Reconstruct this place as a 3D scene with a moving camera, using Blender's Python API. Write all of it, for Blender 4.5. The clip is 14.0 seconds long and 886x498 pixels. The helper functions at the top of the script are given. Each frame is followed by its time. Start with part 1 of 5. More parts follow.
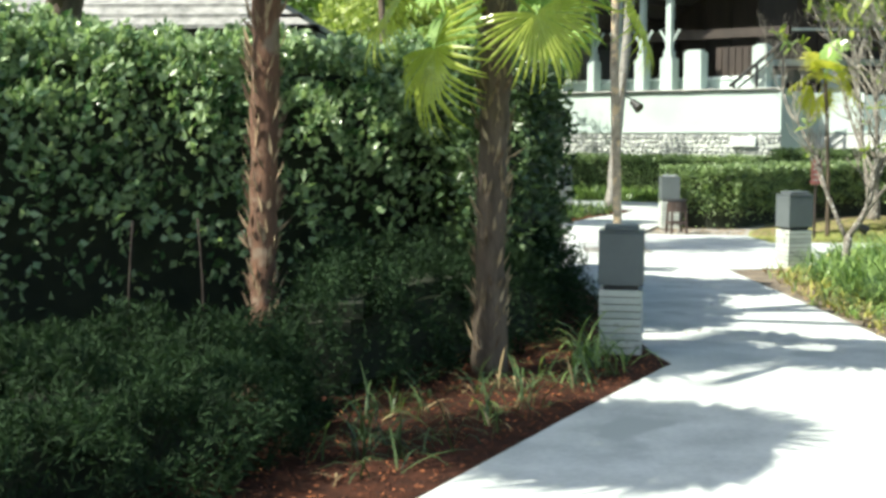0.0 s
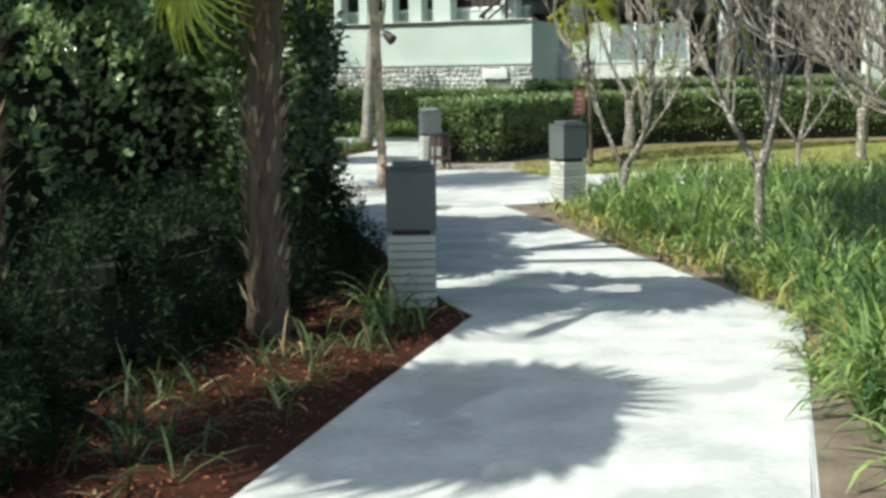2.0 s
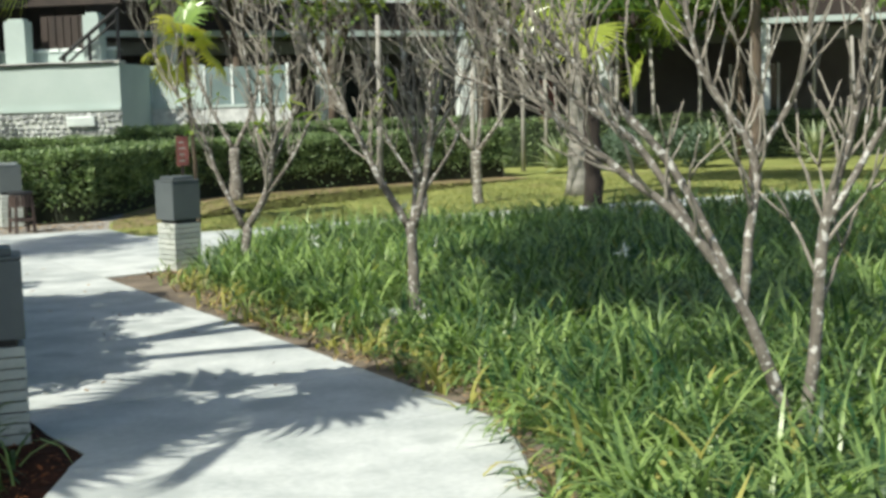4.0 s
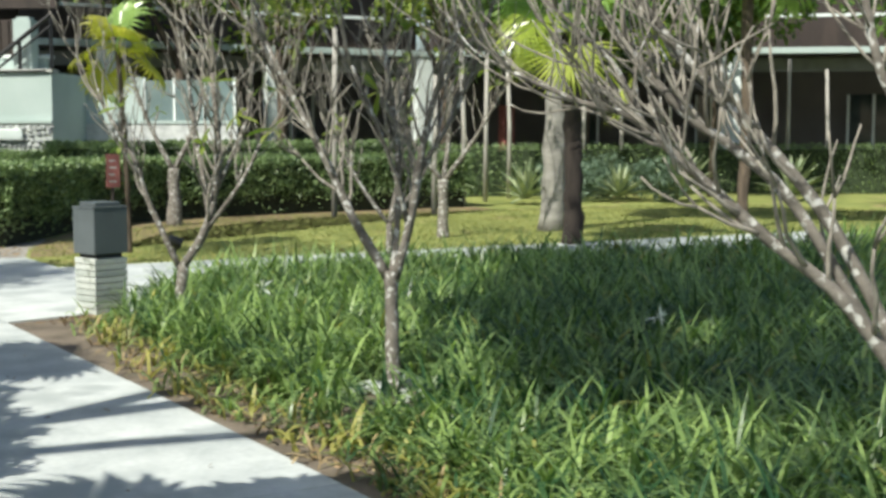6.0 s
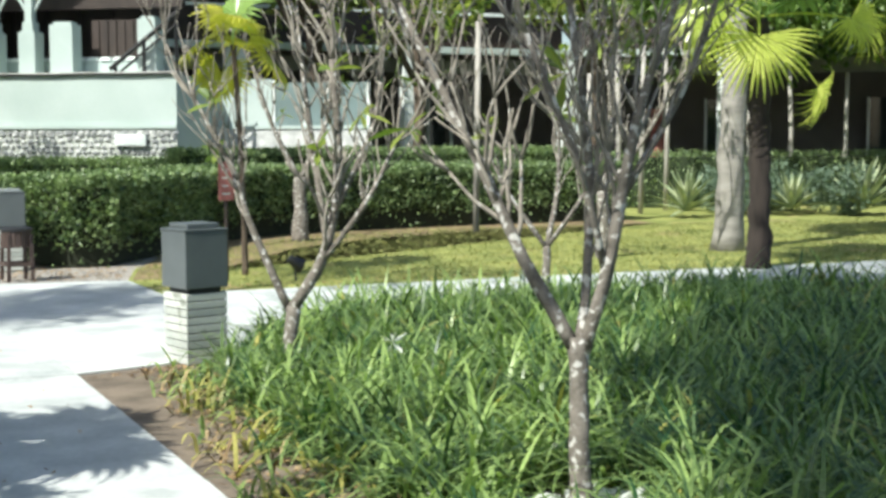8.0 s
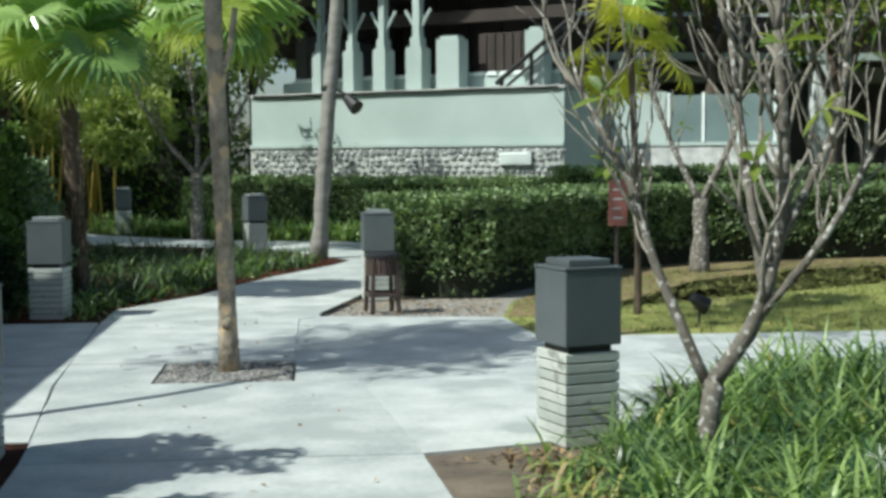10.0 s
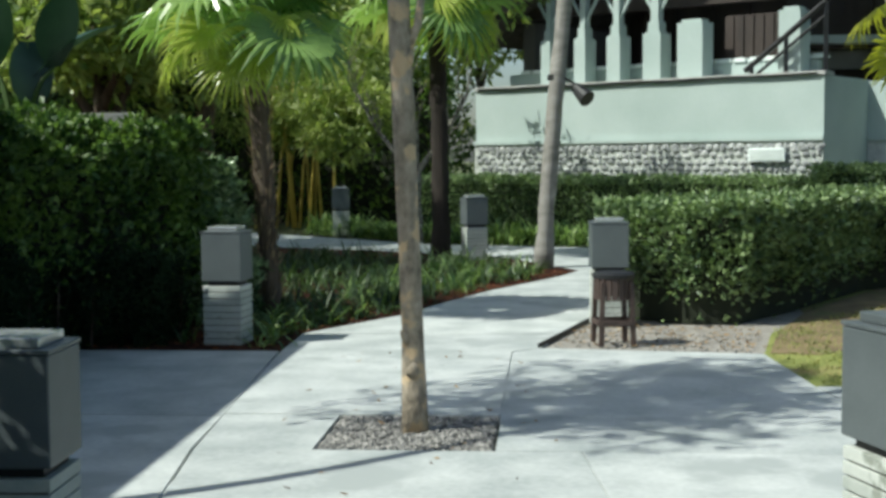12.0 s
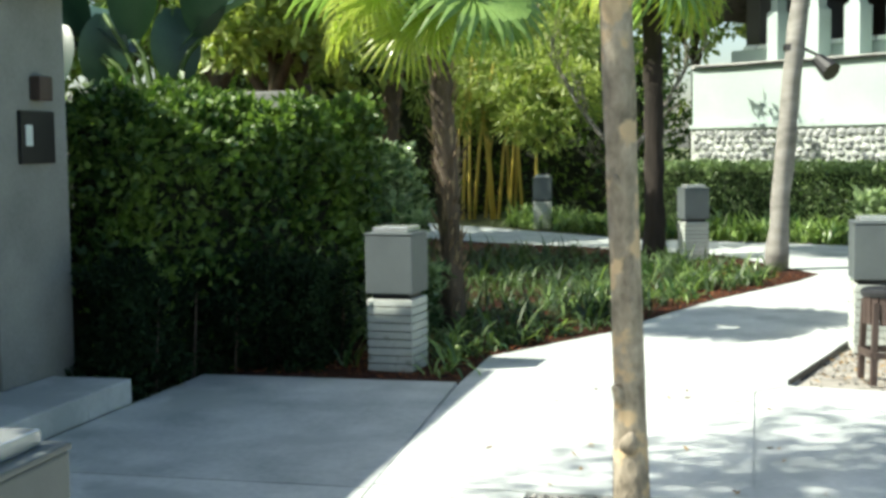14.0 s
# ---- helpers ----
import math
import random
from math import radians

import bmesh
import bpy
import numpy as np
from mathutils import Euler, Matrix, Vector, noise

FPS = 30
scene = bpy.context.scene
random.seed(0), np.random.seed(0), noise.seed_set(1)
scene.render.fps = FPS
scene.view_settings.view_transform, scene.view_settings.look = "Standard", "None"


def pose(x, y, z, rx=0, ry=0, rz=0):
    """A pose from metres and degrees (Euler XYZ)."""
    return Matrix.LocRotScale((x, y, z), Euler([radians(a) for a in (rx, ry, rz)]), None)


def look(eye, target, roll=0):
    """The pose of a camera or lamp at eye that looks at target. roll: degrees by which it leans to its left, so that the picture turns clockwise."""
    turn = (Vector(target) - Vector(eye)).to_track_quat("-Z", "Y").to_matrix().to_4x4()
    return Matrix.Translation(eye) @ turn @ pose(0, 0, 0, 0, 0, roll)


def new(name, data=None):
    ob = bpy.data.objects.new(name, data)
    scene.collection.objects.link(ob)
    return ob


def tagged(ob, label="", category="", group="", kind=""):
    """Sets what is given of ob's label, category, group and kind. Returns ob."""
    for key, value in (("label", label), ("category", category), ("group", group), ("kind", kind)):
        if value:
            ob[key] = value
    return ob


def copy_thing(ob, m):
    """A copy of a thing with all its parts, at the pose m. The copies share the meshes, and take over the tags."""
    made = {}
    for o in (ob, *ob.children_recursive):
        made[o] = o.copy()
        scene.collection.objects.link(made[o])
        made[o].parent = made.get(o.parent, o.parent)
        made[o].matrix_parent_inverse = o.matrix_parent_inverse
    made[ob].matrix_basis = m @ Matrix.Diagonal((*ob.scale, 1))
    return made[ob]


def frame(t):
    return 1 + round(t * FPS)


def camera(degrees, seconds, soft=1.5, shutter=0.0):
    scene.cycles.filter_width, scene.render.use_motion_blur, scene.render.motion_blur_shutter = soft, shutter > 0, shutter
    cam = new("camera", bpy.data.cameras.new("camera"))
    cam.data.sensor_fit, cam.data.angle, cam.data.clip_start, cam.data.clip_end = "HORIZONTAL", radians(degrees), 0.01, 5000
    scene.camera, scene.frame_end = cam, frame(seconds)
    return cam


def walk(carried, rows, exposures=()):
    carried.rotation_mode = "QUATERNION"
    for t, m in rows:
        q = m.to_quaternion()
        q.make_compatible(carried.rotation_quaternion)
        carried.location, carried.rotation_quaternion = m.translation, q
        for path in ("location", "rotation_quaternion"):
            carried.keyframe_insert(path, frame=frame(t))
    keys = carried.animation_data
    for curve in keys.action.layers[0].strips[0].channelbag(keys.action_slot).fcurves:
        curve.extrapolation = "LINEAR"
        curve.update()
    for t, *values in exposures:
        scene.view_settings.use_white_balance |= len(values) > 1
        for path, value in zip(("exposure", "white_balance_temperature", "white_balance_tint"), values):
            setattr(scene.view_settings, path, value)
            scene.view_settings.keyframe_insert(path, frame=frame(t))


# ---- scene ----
cam = camera(38.0, 14.0, soft=3.3)
PATH = [
    (0, (0.365, -7.233, 1.585), (0.256, -5.243, 1.413), 0.15),
    (0.5, (0.319, -7.060, 1.547), (0.251, -5.072, 1.338), -0.15),
    (1, (0.291, -6.780, 1.532), (0.289, -4.793, 1.308), -0.36),
    (1.5, (0.223, -6.469, 1.531), (0.320, -4.488, 1.274), -0.16),
    (2, (0.169, -6.045, 1.510), (0.452, -4.083, 1.241), -0.84),
    (2.5, (0.150, -5.566, 1.501), (0.576, -3.632, 1.220), -1.17),
    (3, (0.193, -5.079, 1.523), (0.804, -3.196, 1.240), -1.19),
    (3.5, (0.277, -4.579, 1.504), (1.047, -2.749, 1.264), -1.37),
    (4, (0.423, -4.178, 1.548), (1.303, -2.395, 1.331), -1.72),
    (4.2, (0.436, -3.983, 1.565), (1.365, -2.223, 1.371), -0.89),
    (6.3, (1.212, -1.907, 1.507), (2.189, -0.170, 1.334), 0.40),
    (6.5, (1.294, -1.674, 1.459), (2.286, 0.056, 1.300), 0.66),
    (7, (1.604, -0.949, 1.465), (2.594, 0.783, 1.327), 0.97),
    (7.5, (1.812, -0.335, 1.442), (2.721, 1.442, 1.317), 0.88),
    (8, (1.967, 0.011, 1.510), (2.741, 1.847, 1.340), -0.09),
    (8.5, (2.110, 0.769, 1.444), (2.666, 2.683, 1.275), -0.61),
    (9, (2.244, 1.379, 1.439), (2.626, 3.335, 1.272), -0.93),
    (9.2, (2.288, 1.584, 1.419), (2.624, 3.550, 1.264), -0.69),
    (11.3, (2.587, 3.501, 1.501), (2.619, 5.497, 1.371), -0.32),
    (11.5, (2.588, 3.798, 1.484), (2.585, 5.792, 1.342), -0.22),
    (12, (2.576, 4.301, 1.482), (2.415, 6.290, 1.341), -0.44),
    (12.5, (2.498, 4.813, 1.469), (2.177, 6.783, 1.349), -0.69),
    (13, (2.454, 5.319, 1.473), (1.980, 7.258, 1.344), -1.19),
    (13.2, (2.440, 5.474, 1.515), (1.923, 7.401, 1.376), -0.64),
    (13.5, (2.391, 5.802, 1.490), (1.856, 7.724, 1.353), -0.77),
    (14, (2.319, 6.329, 1.464), (1.844, 8.266, 1.306), -0.75),
]
walk(cam, [(t, look(eye, target, roll)) for t, eye, target, roll in PATH],
     exposures=[(0.0, 1.14, 6600, 1), (1.5, 0.70, 6500, 1), (3.0, 0.34, 6450, 2), (4.2, 0.35, 6500, 3), (6.3, 0.46, 6350, 4), (7.5, 0.95, 6250, 5), (8.5, 0.32, 6200, 4), (9.0, 0.10, 6100, 2), (11.5, 0.12, 6000, -1), (12.5, 0.30, 6300, 1), (14.0, 1.10, 6600, 0)])

# ---- sky and sun: from the west and a little south, high ----
SUN_EL, SUN_TO = 48.0, Vector((0.90, 0.42, 0)).normalized()
sun_dir = Vector((SUN_TO.x * math.cos(radians(SUN_EL)), SUN_TO.y * math.cos(radians(SUN_EL)), -math.sin(radians(SUN_EL))))
world = bpy.data.worlds.new("sky")
scene.world = world
world.use_nodes = True
wn = world.node_tree
sky = wn.nodes.new("ShaderNodeTexSky")
sky.sky_type, sky.sun_disc = "NISHITA", False
sky.sun_elevation = radians(SUN_EL)
sky.dust_density, sky.ozone_density = 2.0, 0.9
sky.sun_rotation = math.atan2(-SUN_TO.x, -SUN_TO.y)
wn.links.new(sky.outputs[0], wn.nodes["Background"].inputs[0])
wn.nodes["Background"].inputs[1].default_value = 0.106
sun_data = bpy.data.lights.new("sun", "SUN")
sun_data.energy, sun_data.angle, sun_data.color = 4.7, radians(0.6), (1.0, 0.95, 0.86)
sun = new("sun", sun_data)
sun.matrix_world = look((-20, -10, 25), Vector((-20, -10, 25)) + sun_dir)


# ---- materials ----
def mat(name, dark, light, scale=6.0, rough=0.8, bump=0.0, fine=60.0, metal=0.0, leaf=0.0, island=0.0, stretch=None, spots=None, per_object=0.0, spec=0.5):
    """Two scales of noise between two colours. leaf: share of light that shines through. island: random shift per loose piece.
    spots: (colour, scale, threshold) for lichen or stains."""
    m = bpy.data.materials.new(name)
    m.use_nodes = True
    t = m.node_tree
    n, l = t.nodes, t.links
    p = n["Principled BSDF"]
    p.inputs["Roughness"].default_value, p.inputs["Metallic"].default_value, p.inputs["Specular IOR Level"].default_value = rough, metal, spec
    co = n.new("ShaderNodeTexCoord")
    source = co.outputs["Object"]
    if stretch:
        mp = n.new("ShaderNodeMapping")
        mp.inputs["Scale"].default_value = stretch
        l.new(source, mp.inputs[0])
        source = mp.outputs[0]
    big, small = n.new("ShaderNodeTexNoise"), n.new("ShaderNodeTexNoise")
    for k, s in ((big, scale), (small, fine)):
        k.inputs["Scale"].default_value, k.inputs["Detail"].default_value = s, 5
        l.new(source, k.inputs["Vector"])
    add = n.new("ShaderNodeMath")
    add.operation = "MULTIPLY_ADD"
    add.inputs[1].default_value = 0.4
    l.new(small.outputs[0], add.inputs[0]), l.new(big.outputs[0], add.inputs[2])
    value = add.outputs[0]
    for amount, node_type, socket in ((island, "ShaderNodeNewGeometry", "Random Per Island"), (per_object, "ShaderNodeObjectInfo", "Random")):
        if amount:
            g, a = n.new(node_type), n.new("ShaderNodeMath")
            a.operation = "MULTIPLY_ADD"
            a.inputs[1].default_value = amount
            l.new(g.outputs[socket], a.inputs[0]), l.new(value, a.inputs[2])
            b = n.new("ShaderNodeMath")
            b.operation = "SUBTRACT"
            b.inputs[1].default_value = amount / 2
            l.new(a.outputs[0], b.inputs[0])
            value = b.outputs[0]
    ramp = n.new("ShaderNodeValToRGB")
    ramp.color_ramp.elements[0].position, ramp.color_ramp.elements[0].color = 0.42, (*dark, 1)
    ramp.color_ramp.elements[1].position, ramp.color_ramp.elements[1].color = 0.98, (*light, 1)
    l.new(value, ramp.inputs[0])
    colour = ramp.outputs[0]
    if spots:
        sp, st, mix = n.new("ShaderNodeTexNoise"), n.new("ShaderNodeValToRGB"), n.new("ShaderNodeMixRGB")
        sp.inputs["Scale"].default_value, sp.inputs["Detail"].default_value = spots[1], 8
        l.new(co.outputs["Object"], sp.inputs["Vector"])
        st.color_ramp.elements[0].position, st.color_ramp.elements[1].position = spots[2], spots[2] + 0.07
        l.new(sp.outputs[0], st.inputs[0]), l.new(st.outputs[0], mix.inputs[0]), l.new(colour, mix.inputs[1])
        mix.inputs[2].default_value = (*spots[0], 1)
        colour = mix.outputs[0]
    l.new(colour, p.inputs["Base Color"])
    if bump:
        b = n.new("ShaderNodeBump")
        b.inputs["Strength"].default_value, b.inputs["Distance"].default_value = 1.0, bump
        l.new(add.outputs[0], b.inputs["Height"]), l.new(b.outputs[0], p.inputs["Normal"])
    if leaf:
        tr, mx = n.new("ShaderNodeBsdfTranslucent"), n.new("ShaderNodeMixShader")
        mx.inputs[0].default_value = leaf
        gain = n.new("ShaderNodeMixRGB")
        gain.blend_type, gain.inputs[0].default_value, gain.inputs[2].default_value = "MULTIPLY", 1.0, (1.3, 1.4, 0.8, 1)
        l.new(colour, gain.inputs[1]), l.new(gain.outputs[0], tr.inputs[0])
        l.new(p.outputs[0], mx.inputs[1]), l.new(tr.outputs[0], mx.inputs[2])
        l.new(mx.outputs[0], n["Material Output"].inputs[0])
    return m


M = {
    "concrete": mat("pale concrete", (0.33, 0.36, 0.355), (0.64, 0.655, 0.635), 2.3, 0.85, 0.003, 26, spots=((0.40, 0.425, 0.415), 1.4, 0.56), per_object=0.16),
    "soil": mat("brown soil", (0.085, 0.068, 0.05), (0.25, 0.20, 0.15), 4, 0.95, 0.02, 70),
    "earth": mat("grassy earth", (0.05, 0.07, 0.025), (0.16, 0.17, 0.07), 2, 0.95, 0.02, 60),
    # mulch taken far below bark's own tone, with the bed's deep shade in it
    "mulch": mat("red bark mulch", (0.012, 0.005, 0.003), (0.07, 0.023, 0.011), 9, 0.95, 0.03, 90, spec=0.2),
    "chip": mat("mulch chips", (0.035, 0.012, 0.007), (0.44, 0.15, 0.055), 30, 0.9, island=0.6),
    "lawn": mat("sunlit lawn", (0.13, 0.17, 0.035), (0.34, 0.35, 0.10), 1.6, 0.95, 0.02, 80, spots=((0.33, 0.26, 0.12), 1.1, 0.60)),
    "lawn_blade": mat("lawn blades", (0.11, 0.145, 0.04), (0.40, 0.385, 0.14), 0.9, 0.7, leaf=0.3, island=0.5),
    "dry_lawn": mat("dry brown turf", (0.12, 0.085, 0.045), (0.31, 0.235, 0.12), 3, 0.95, 0.02, 60, spots=((0.17, 0.17, 0.06), 2.2, 0.56)),
    "grit": mat("pale grit", (0.19, 0.175, 0.155), (0.43, 0.40, 0.355), 7, 0.95, 0.012, 90),
    "teal_glass": mat("pale teal glass", (0.13, 0.18, 0.18), (0.24, 0.31, 0.31), 1, 0.12),
    "gravel": mat("dark gravel", (0.12, 0.12, 0.12), (0.42, 0.41, 0.39), 30, 0.9, 0.01, 120),
    "pebble": mat("gravel stones", (0.07, 0.07, 0.07), (0.42, 0.40, 0.37), 20, 0.85, island=0.7),
    "plaster": mat("pale green-white plaster", (0.36, 0.435, 0.41), (0.47, 0.54, 0.515), 0.8, 0.85, 0.002, 30),
    "stone": mat("grey rubble stone", (0.26, 0.27, 0.27), (0.66, 0.67, 0.65), 5, 0.9, 0.01, 40, per_object=0.5, island=0.5),
    "mortar": mat("pale mortar", (0.35, 0.35, 0.33), (0.5, 0.5, 0.48), 6, 0.95, 0.004),
    "dark_wood": mat("dark stained timber", (0.018, 0.013, 0.011), (0.06, 0.042, 0.034), 3, 0.55, 0.002, 40, stretch=(1, 1, 0.2)),
    # inner walls: the dimness under the roofs is part of this colour
    "interior": mat("interior wall with painted dimness", (0.09, 0.085, 0.08), (0.16, 0.15, 0.14), 0.7, 0.9),
    "roof": mat("dark thatch shingles", (0.04, 0.035, 0.03), (0.12, 0.10, 0.085), 4, 0.95, 0.02, 50, stretch=(1, 1, 4)),
    "grey_roof": mat("weathered grey shingles", (0.15, 0.15, 0.145), (0.42, 0.41, 0.39), 9, 0.95, 0.03, 70),
    "block": mat("ribbed cast stone", (0.36, 0.39, 0.36), (0.55, 0.57, 0.53), 4, 0.9, 0.004, 60, spots=((0.27, 0.29, 0.25), 9, 0.60), per_object=0.3),
    "groove": mat("dirty joint", (0.12, 0.12, 0.10), (0.24, 0.24, 0.21), 9, 0.95),
    "lamp_metal": mat("dark grey powder-coated metal", (0.085, 0.10, 0.105), (0.135, 0.155, 0.16), 3, 0.5, 0.0006, 150, metal=0.1),
    "lid_metal": mat("worn grey metal lid", (0.52, 0.55, 0.56), (0.72, 0.74, 0.74), 4, 0.26, 0.0006, 120, metal=0.65),
    "black": mat("black plastic", (0.008, 0.008, 0.009), (0.02, 0.02, 0.022), 6, 0.5),
    "grey_wall": mat("grey render", (0.20, 0.205, 0.195), (0.33, 0.335, 0.315), 2.2, 0.9, 0.005, 40),
    "door_wood": mat("dark brown door timber", (0.035, 0.02, 0.014), (0.10, 0.06, 0.04), 2, 0.5, 0.002, 40, stretch=(6, 6, 0.5)),
    "brown_wood": mat("brown stained wood", (0.032, 0.021, 0.018), (0.105, 0.07, 0.058), 4, 0.6, 0.002, 50, stretch=(4, 4, 1)),
    "bark": mat("lichen-spotted grey bark", (0.07, 0.062, 0.05), (0.25, 0.222, 0.19), 14, 0.9, 0.008, 60, spots=((0.50, 0.49, 0.455), 26, 0.555)),
    "bark_thin": mat("pale twig bark", (0.13, 0.115, 0.095), (0.38, 0.345, 0.29), 14, 0.9, 0.003, 60, spots=((0.62, 0.60, 0.56), 18, 0.62)),
    "palm_bark": mat("fibrous palm bark", (0.038, 0.028, 0.021), (0.165, 0.125, 0.09), 6, 0.95, 0.02, 50, stretch=(2, 2, 0.35)),
    "palm_dark": mat("dark palm bark", (0.012, 0.009, 0.007), (0.045, 0.034, 0.027), 6, 0.95, 0.02, 50, stretch=(2, 2, 0.4)),
    "palm_red": mat("peeling reddish palm bark", (0.035, 0.022, 0.016), (0.20, 0.10, 0.06), 5, 0.9, 0.02, 40, stretch=(3, 3, 0.5), spots=((0.20, 0.15, 0.11), 4, 0.56)),
    "pole_bark": mat("pale peeling trunk bark", (0.15, 0.125, 0.09), (0.54, 0.46, 0.36), 12, 0.9, 0.02, 45, stretch=(1.2, 1.2, 0.7), spots=((0.60, 0.45, 0.28), 8, 0.53)),
    "smooth_bark": mat("smooth grey palm bark", (0.15, 0.14, 0.125), (0.36, 0.34, 0.31), 3, 0.9, 0.004, 60, stretch=(1, 1, 3)),
    "fibre": mat("dry leaf bases", (0.10, 0.065, 0.04), (0.42, 0.32, 0.20), 12, 0.95, island=0.6),
    "hedge_leaf": mat("hedge leaves", (0.055, 0.115, 0.05), (0.40, 0.51, 0.30), 3, 0.22, leaf=0.28, island=0.55),
    "box_leaf": mat("clipped hedge leaves", (0.055, 0.10, 0.042), (0.31, 0.41, 0.18), 3, 0.42, leaf=0.25, island=0.5),
    # hedge cores, this one and core below: shade between leaves as near-black colour
    "green_core": mat("leafy core with painted shade", (0.018, 0.03, 0.012), (0.045, 0.065, 0.028), 5, 0.95),
    "litter": mat("fallen leaves", (0.12, 0.07, 0.035), (0.45, 0.30, 0.14), 8, 0.9, island=0.7),
    "core": mat("hedge core with painted shade", (0.010, 0.014, 0.007), (0.03, 0.036, 0.018), 5, 0.95),
    # shrub green lowered to near black in place of overhead shade
    "fern_shaded": mat("low shrub leaves with painted shade", (0.006, 0.015, 0.007), (0.030, 0.058, 0.024), 3, 0.8, leaf=0.2, island=0.5, spec=0.15),
    # strap leaves darker than the lily colour, holding the shade of their beds
    "strap_shaded": mat("strap leaves with painted shade", (0.018, 0.042, 0.018), (0.105, 0.16, 0.06), 1.5, 0.5, leaf=0.3, island=0.6),
    # hedge leaves again, darkened where palm crowns would shade the hedge end
    "hedge_leaf_shaded": mat("hedge leaves with painted shade", (0.018, 0.042, 0.018), (0.11, 0.17, 0.07), 3, 0.4, leaf=0.15, island=0.5),
    "lily": mat("strap leaves", (0.032, 0.085, 0.031), (0.335, 0.455, 0.15), 1.2, 0.36, leaf=0.33, island=0.6),
    "lily_yellow": mat("yellowing strap leaves", (0.24, 0.25, 0.06), (0.50, 0.46, 0.14), 1.2, 0.5, leaf=0.3, island=0.4),
    "dry": mat("dry strap leaves", (0.16, 0.11, 0.055), (0.44, 0.34, 0.18), 3, 0.9, island=0.5),
    "fan": mat("fan palm leaf", (0.09, 0.18, 0.05), (0.34, 0.48, 0.15), 1.5, 0.24, leaf=0.42, per_object=0.5),
    # hanging fan leaves: yellowing plus sun shining through, both in the colour
    "fan_sunlit": mat("yellowed fan leaf with sunlight in its colour", (0.26, 0.34, 0.05), (0.60, 0.64, 0.16), 1.5, 0.24, leaf=0.5, per_object=0.4),
    "fan_yellow": mat("yellowing fan leaf", (0.28, 0.30, 0.03), (0.58, 0.55, 0.08), 1.5, 0.4, leaf=0.45, per_object=0.3),
    "plumeria": mat("frangipani leaves", (0.10, 0.17, 0.03), (0.33, 0.38, 0.08), 2, 0.4, leaf=0.4, island=0.6),
    "tree_leaf": mat("tree leaves", (0.03, 0.075, 0.018), (0.20, 0.30, 0.065), 1, 0.45, leaf=0.35, island=0.5),
    "bright_leaf": mat("bright yellow-green leaves", (0.11, 0.175, 0.04), (0.43, 0.49, 0.15), 0.8, 0.4, leaf=0.4, island=0.5),
    "big_leaf": mat("broad dark banana leaf", (0.012, 0.036, 0.025), (0.045, 0.092, 0.058), 2, 0.35, leaf=0.15, per_object=0.4),
    "bamboo": mat("yellow bamboo cane", (0.42, 0.30, 0.05), (0.70, 0.55, 0.14), 2, 0.4, per_object=0.4),
    "stake": mat("bleached pole", (0.24, 0.225, 0.20), (0.47, 0.445, 0.40), 5, 0.9, stretch=(2, 2, 0.4)),
    "agave": mat("variegated agave leaf", (0.13, 0.19, 0.10), (0.54, 0.57, 0.33), 3, 0.5, island=0.6, leaf=0.1),
    "bush": mat("blue-green bush leaves", (0.045, 0.08, 0.05), (0.17, 0.24, 0.16), 2, 0.6, island=0.5, leaf=0.2),
    "red": mat("faded red board", (0.20, 0.06, 0.05), (0.34, 0.13, 0.11), 5, 0.7),
    "white": mat("white petals", (0.75, 0.76, 0.74), (0.9, 0.9, 0.88), 5, 0.5, leaf=0.2),
    "rail": mat("white painted rail", (0.66, 0.72, 0.70), (0.8, 0.84, 0.82), 3, 0.6),
    "glass": mat("dark window glass", (0.02, 0.03, 0.03), (0.05, 0.065, 0.065), 2, 0.06),
}


# ---- mesh helpers ----
def shade_smooth(me):
    me.polygons.foreach_set("use_smooth", [True] * len(me.polygons))


def part(name, bm, material, parent=None, label="", smooth=False):
    me = bpy.data.meshes.new(name)
    bm.to_mesh(me)
    bm.free()
    me.materials.append(M[material])
    if smooth:
        shade_smooth(me)
    ob = new(name, me)
    if parent:
        ob.parent = parent
    if label:
        tagged(ob, label)
    return ob


def raw(name, verts, faces, material, parent=None, label="", smooth=False):
    """A mesh object from arrays: faces all of one length."""
    verts, faces = np.asarray(verts, np.float32), np.asarray(faces, np.int32)
    me = bpy.data.meshes.new(name)
    k = faces.shape[1]
    me.vertices.add(len(verts)), me.loops.add(faces.size), me.polygons.add(len(faces))
    me.vertices.foreach_set("co", verts.ravel())
    me.loops.foreach_set("vertex_index", faces.ravel())
    me.polygons.foreach_set("loop_start", np.arange(len(faces), dtype=np.int32) * k)
    me.update(calc_edges=True)
    me.validate()
    me.materials.append(M[material])
    if smooth:
        shade_smooth(me)
    ob = new(name, me)
    if parent:
        ob.parent = parent
    if label:
        tagged(ob, label)
    return ob


def box(bm, x0, x1, y0, y1, z0, z1, bevel=0.0):
    g = bmesh.ops.create_cube(bm, size=1.0)
    bmesh.ops.transform(bm, verts=g["verts"], matrix=Matrix.Translation(((x0 + x1) / 2, (y0 + y1) / 2, (z0 + z1) / 2)) @ Matrix.Diagonal((x1 - x0, y1 - y0, z1 - z0, 1)))
    if bevel:
        edges = list({e for v in g["verts"] for e in v.link_edges})
        bmesh.ops.bevel(bm, geom=edges, offset=bevel, segments=2, affect="EDGES", profile=0.6)
    return bm


def boxed(x0, x1, y0, y1, z0, z1, bevel=0.0):
    return box(bmesh.new(), x0, x1, y0, y1, z0, z1, bevel)


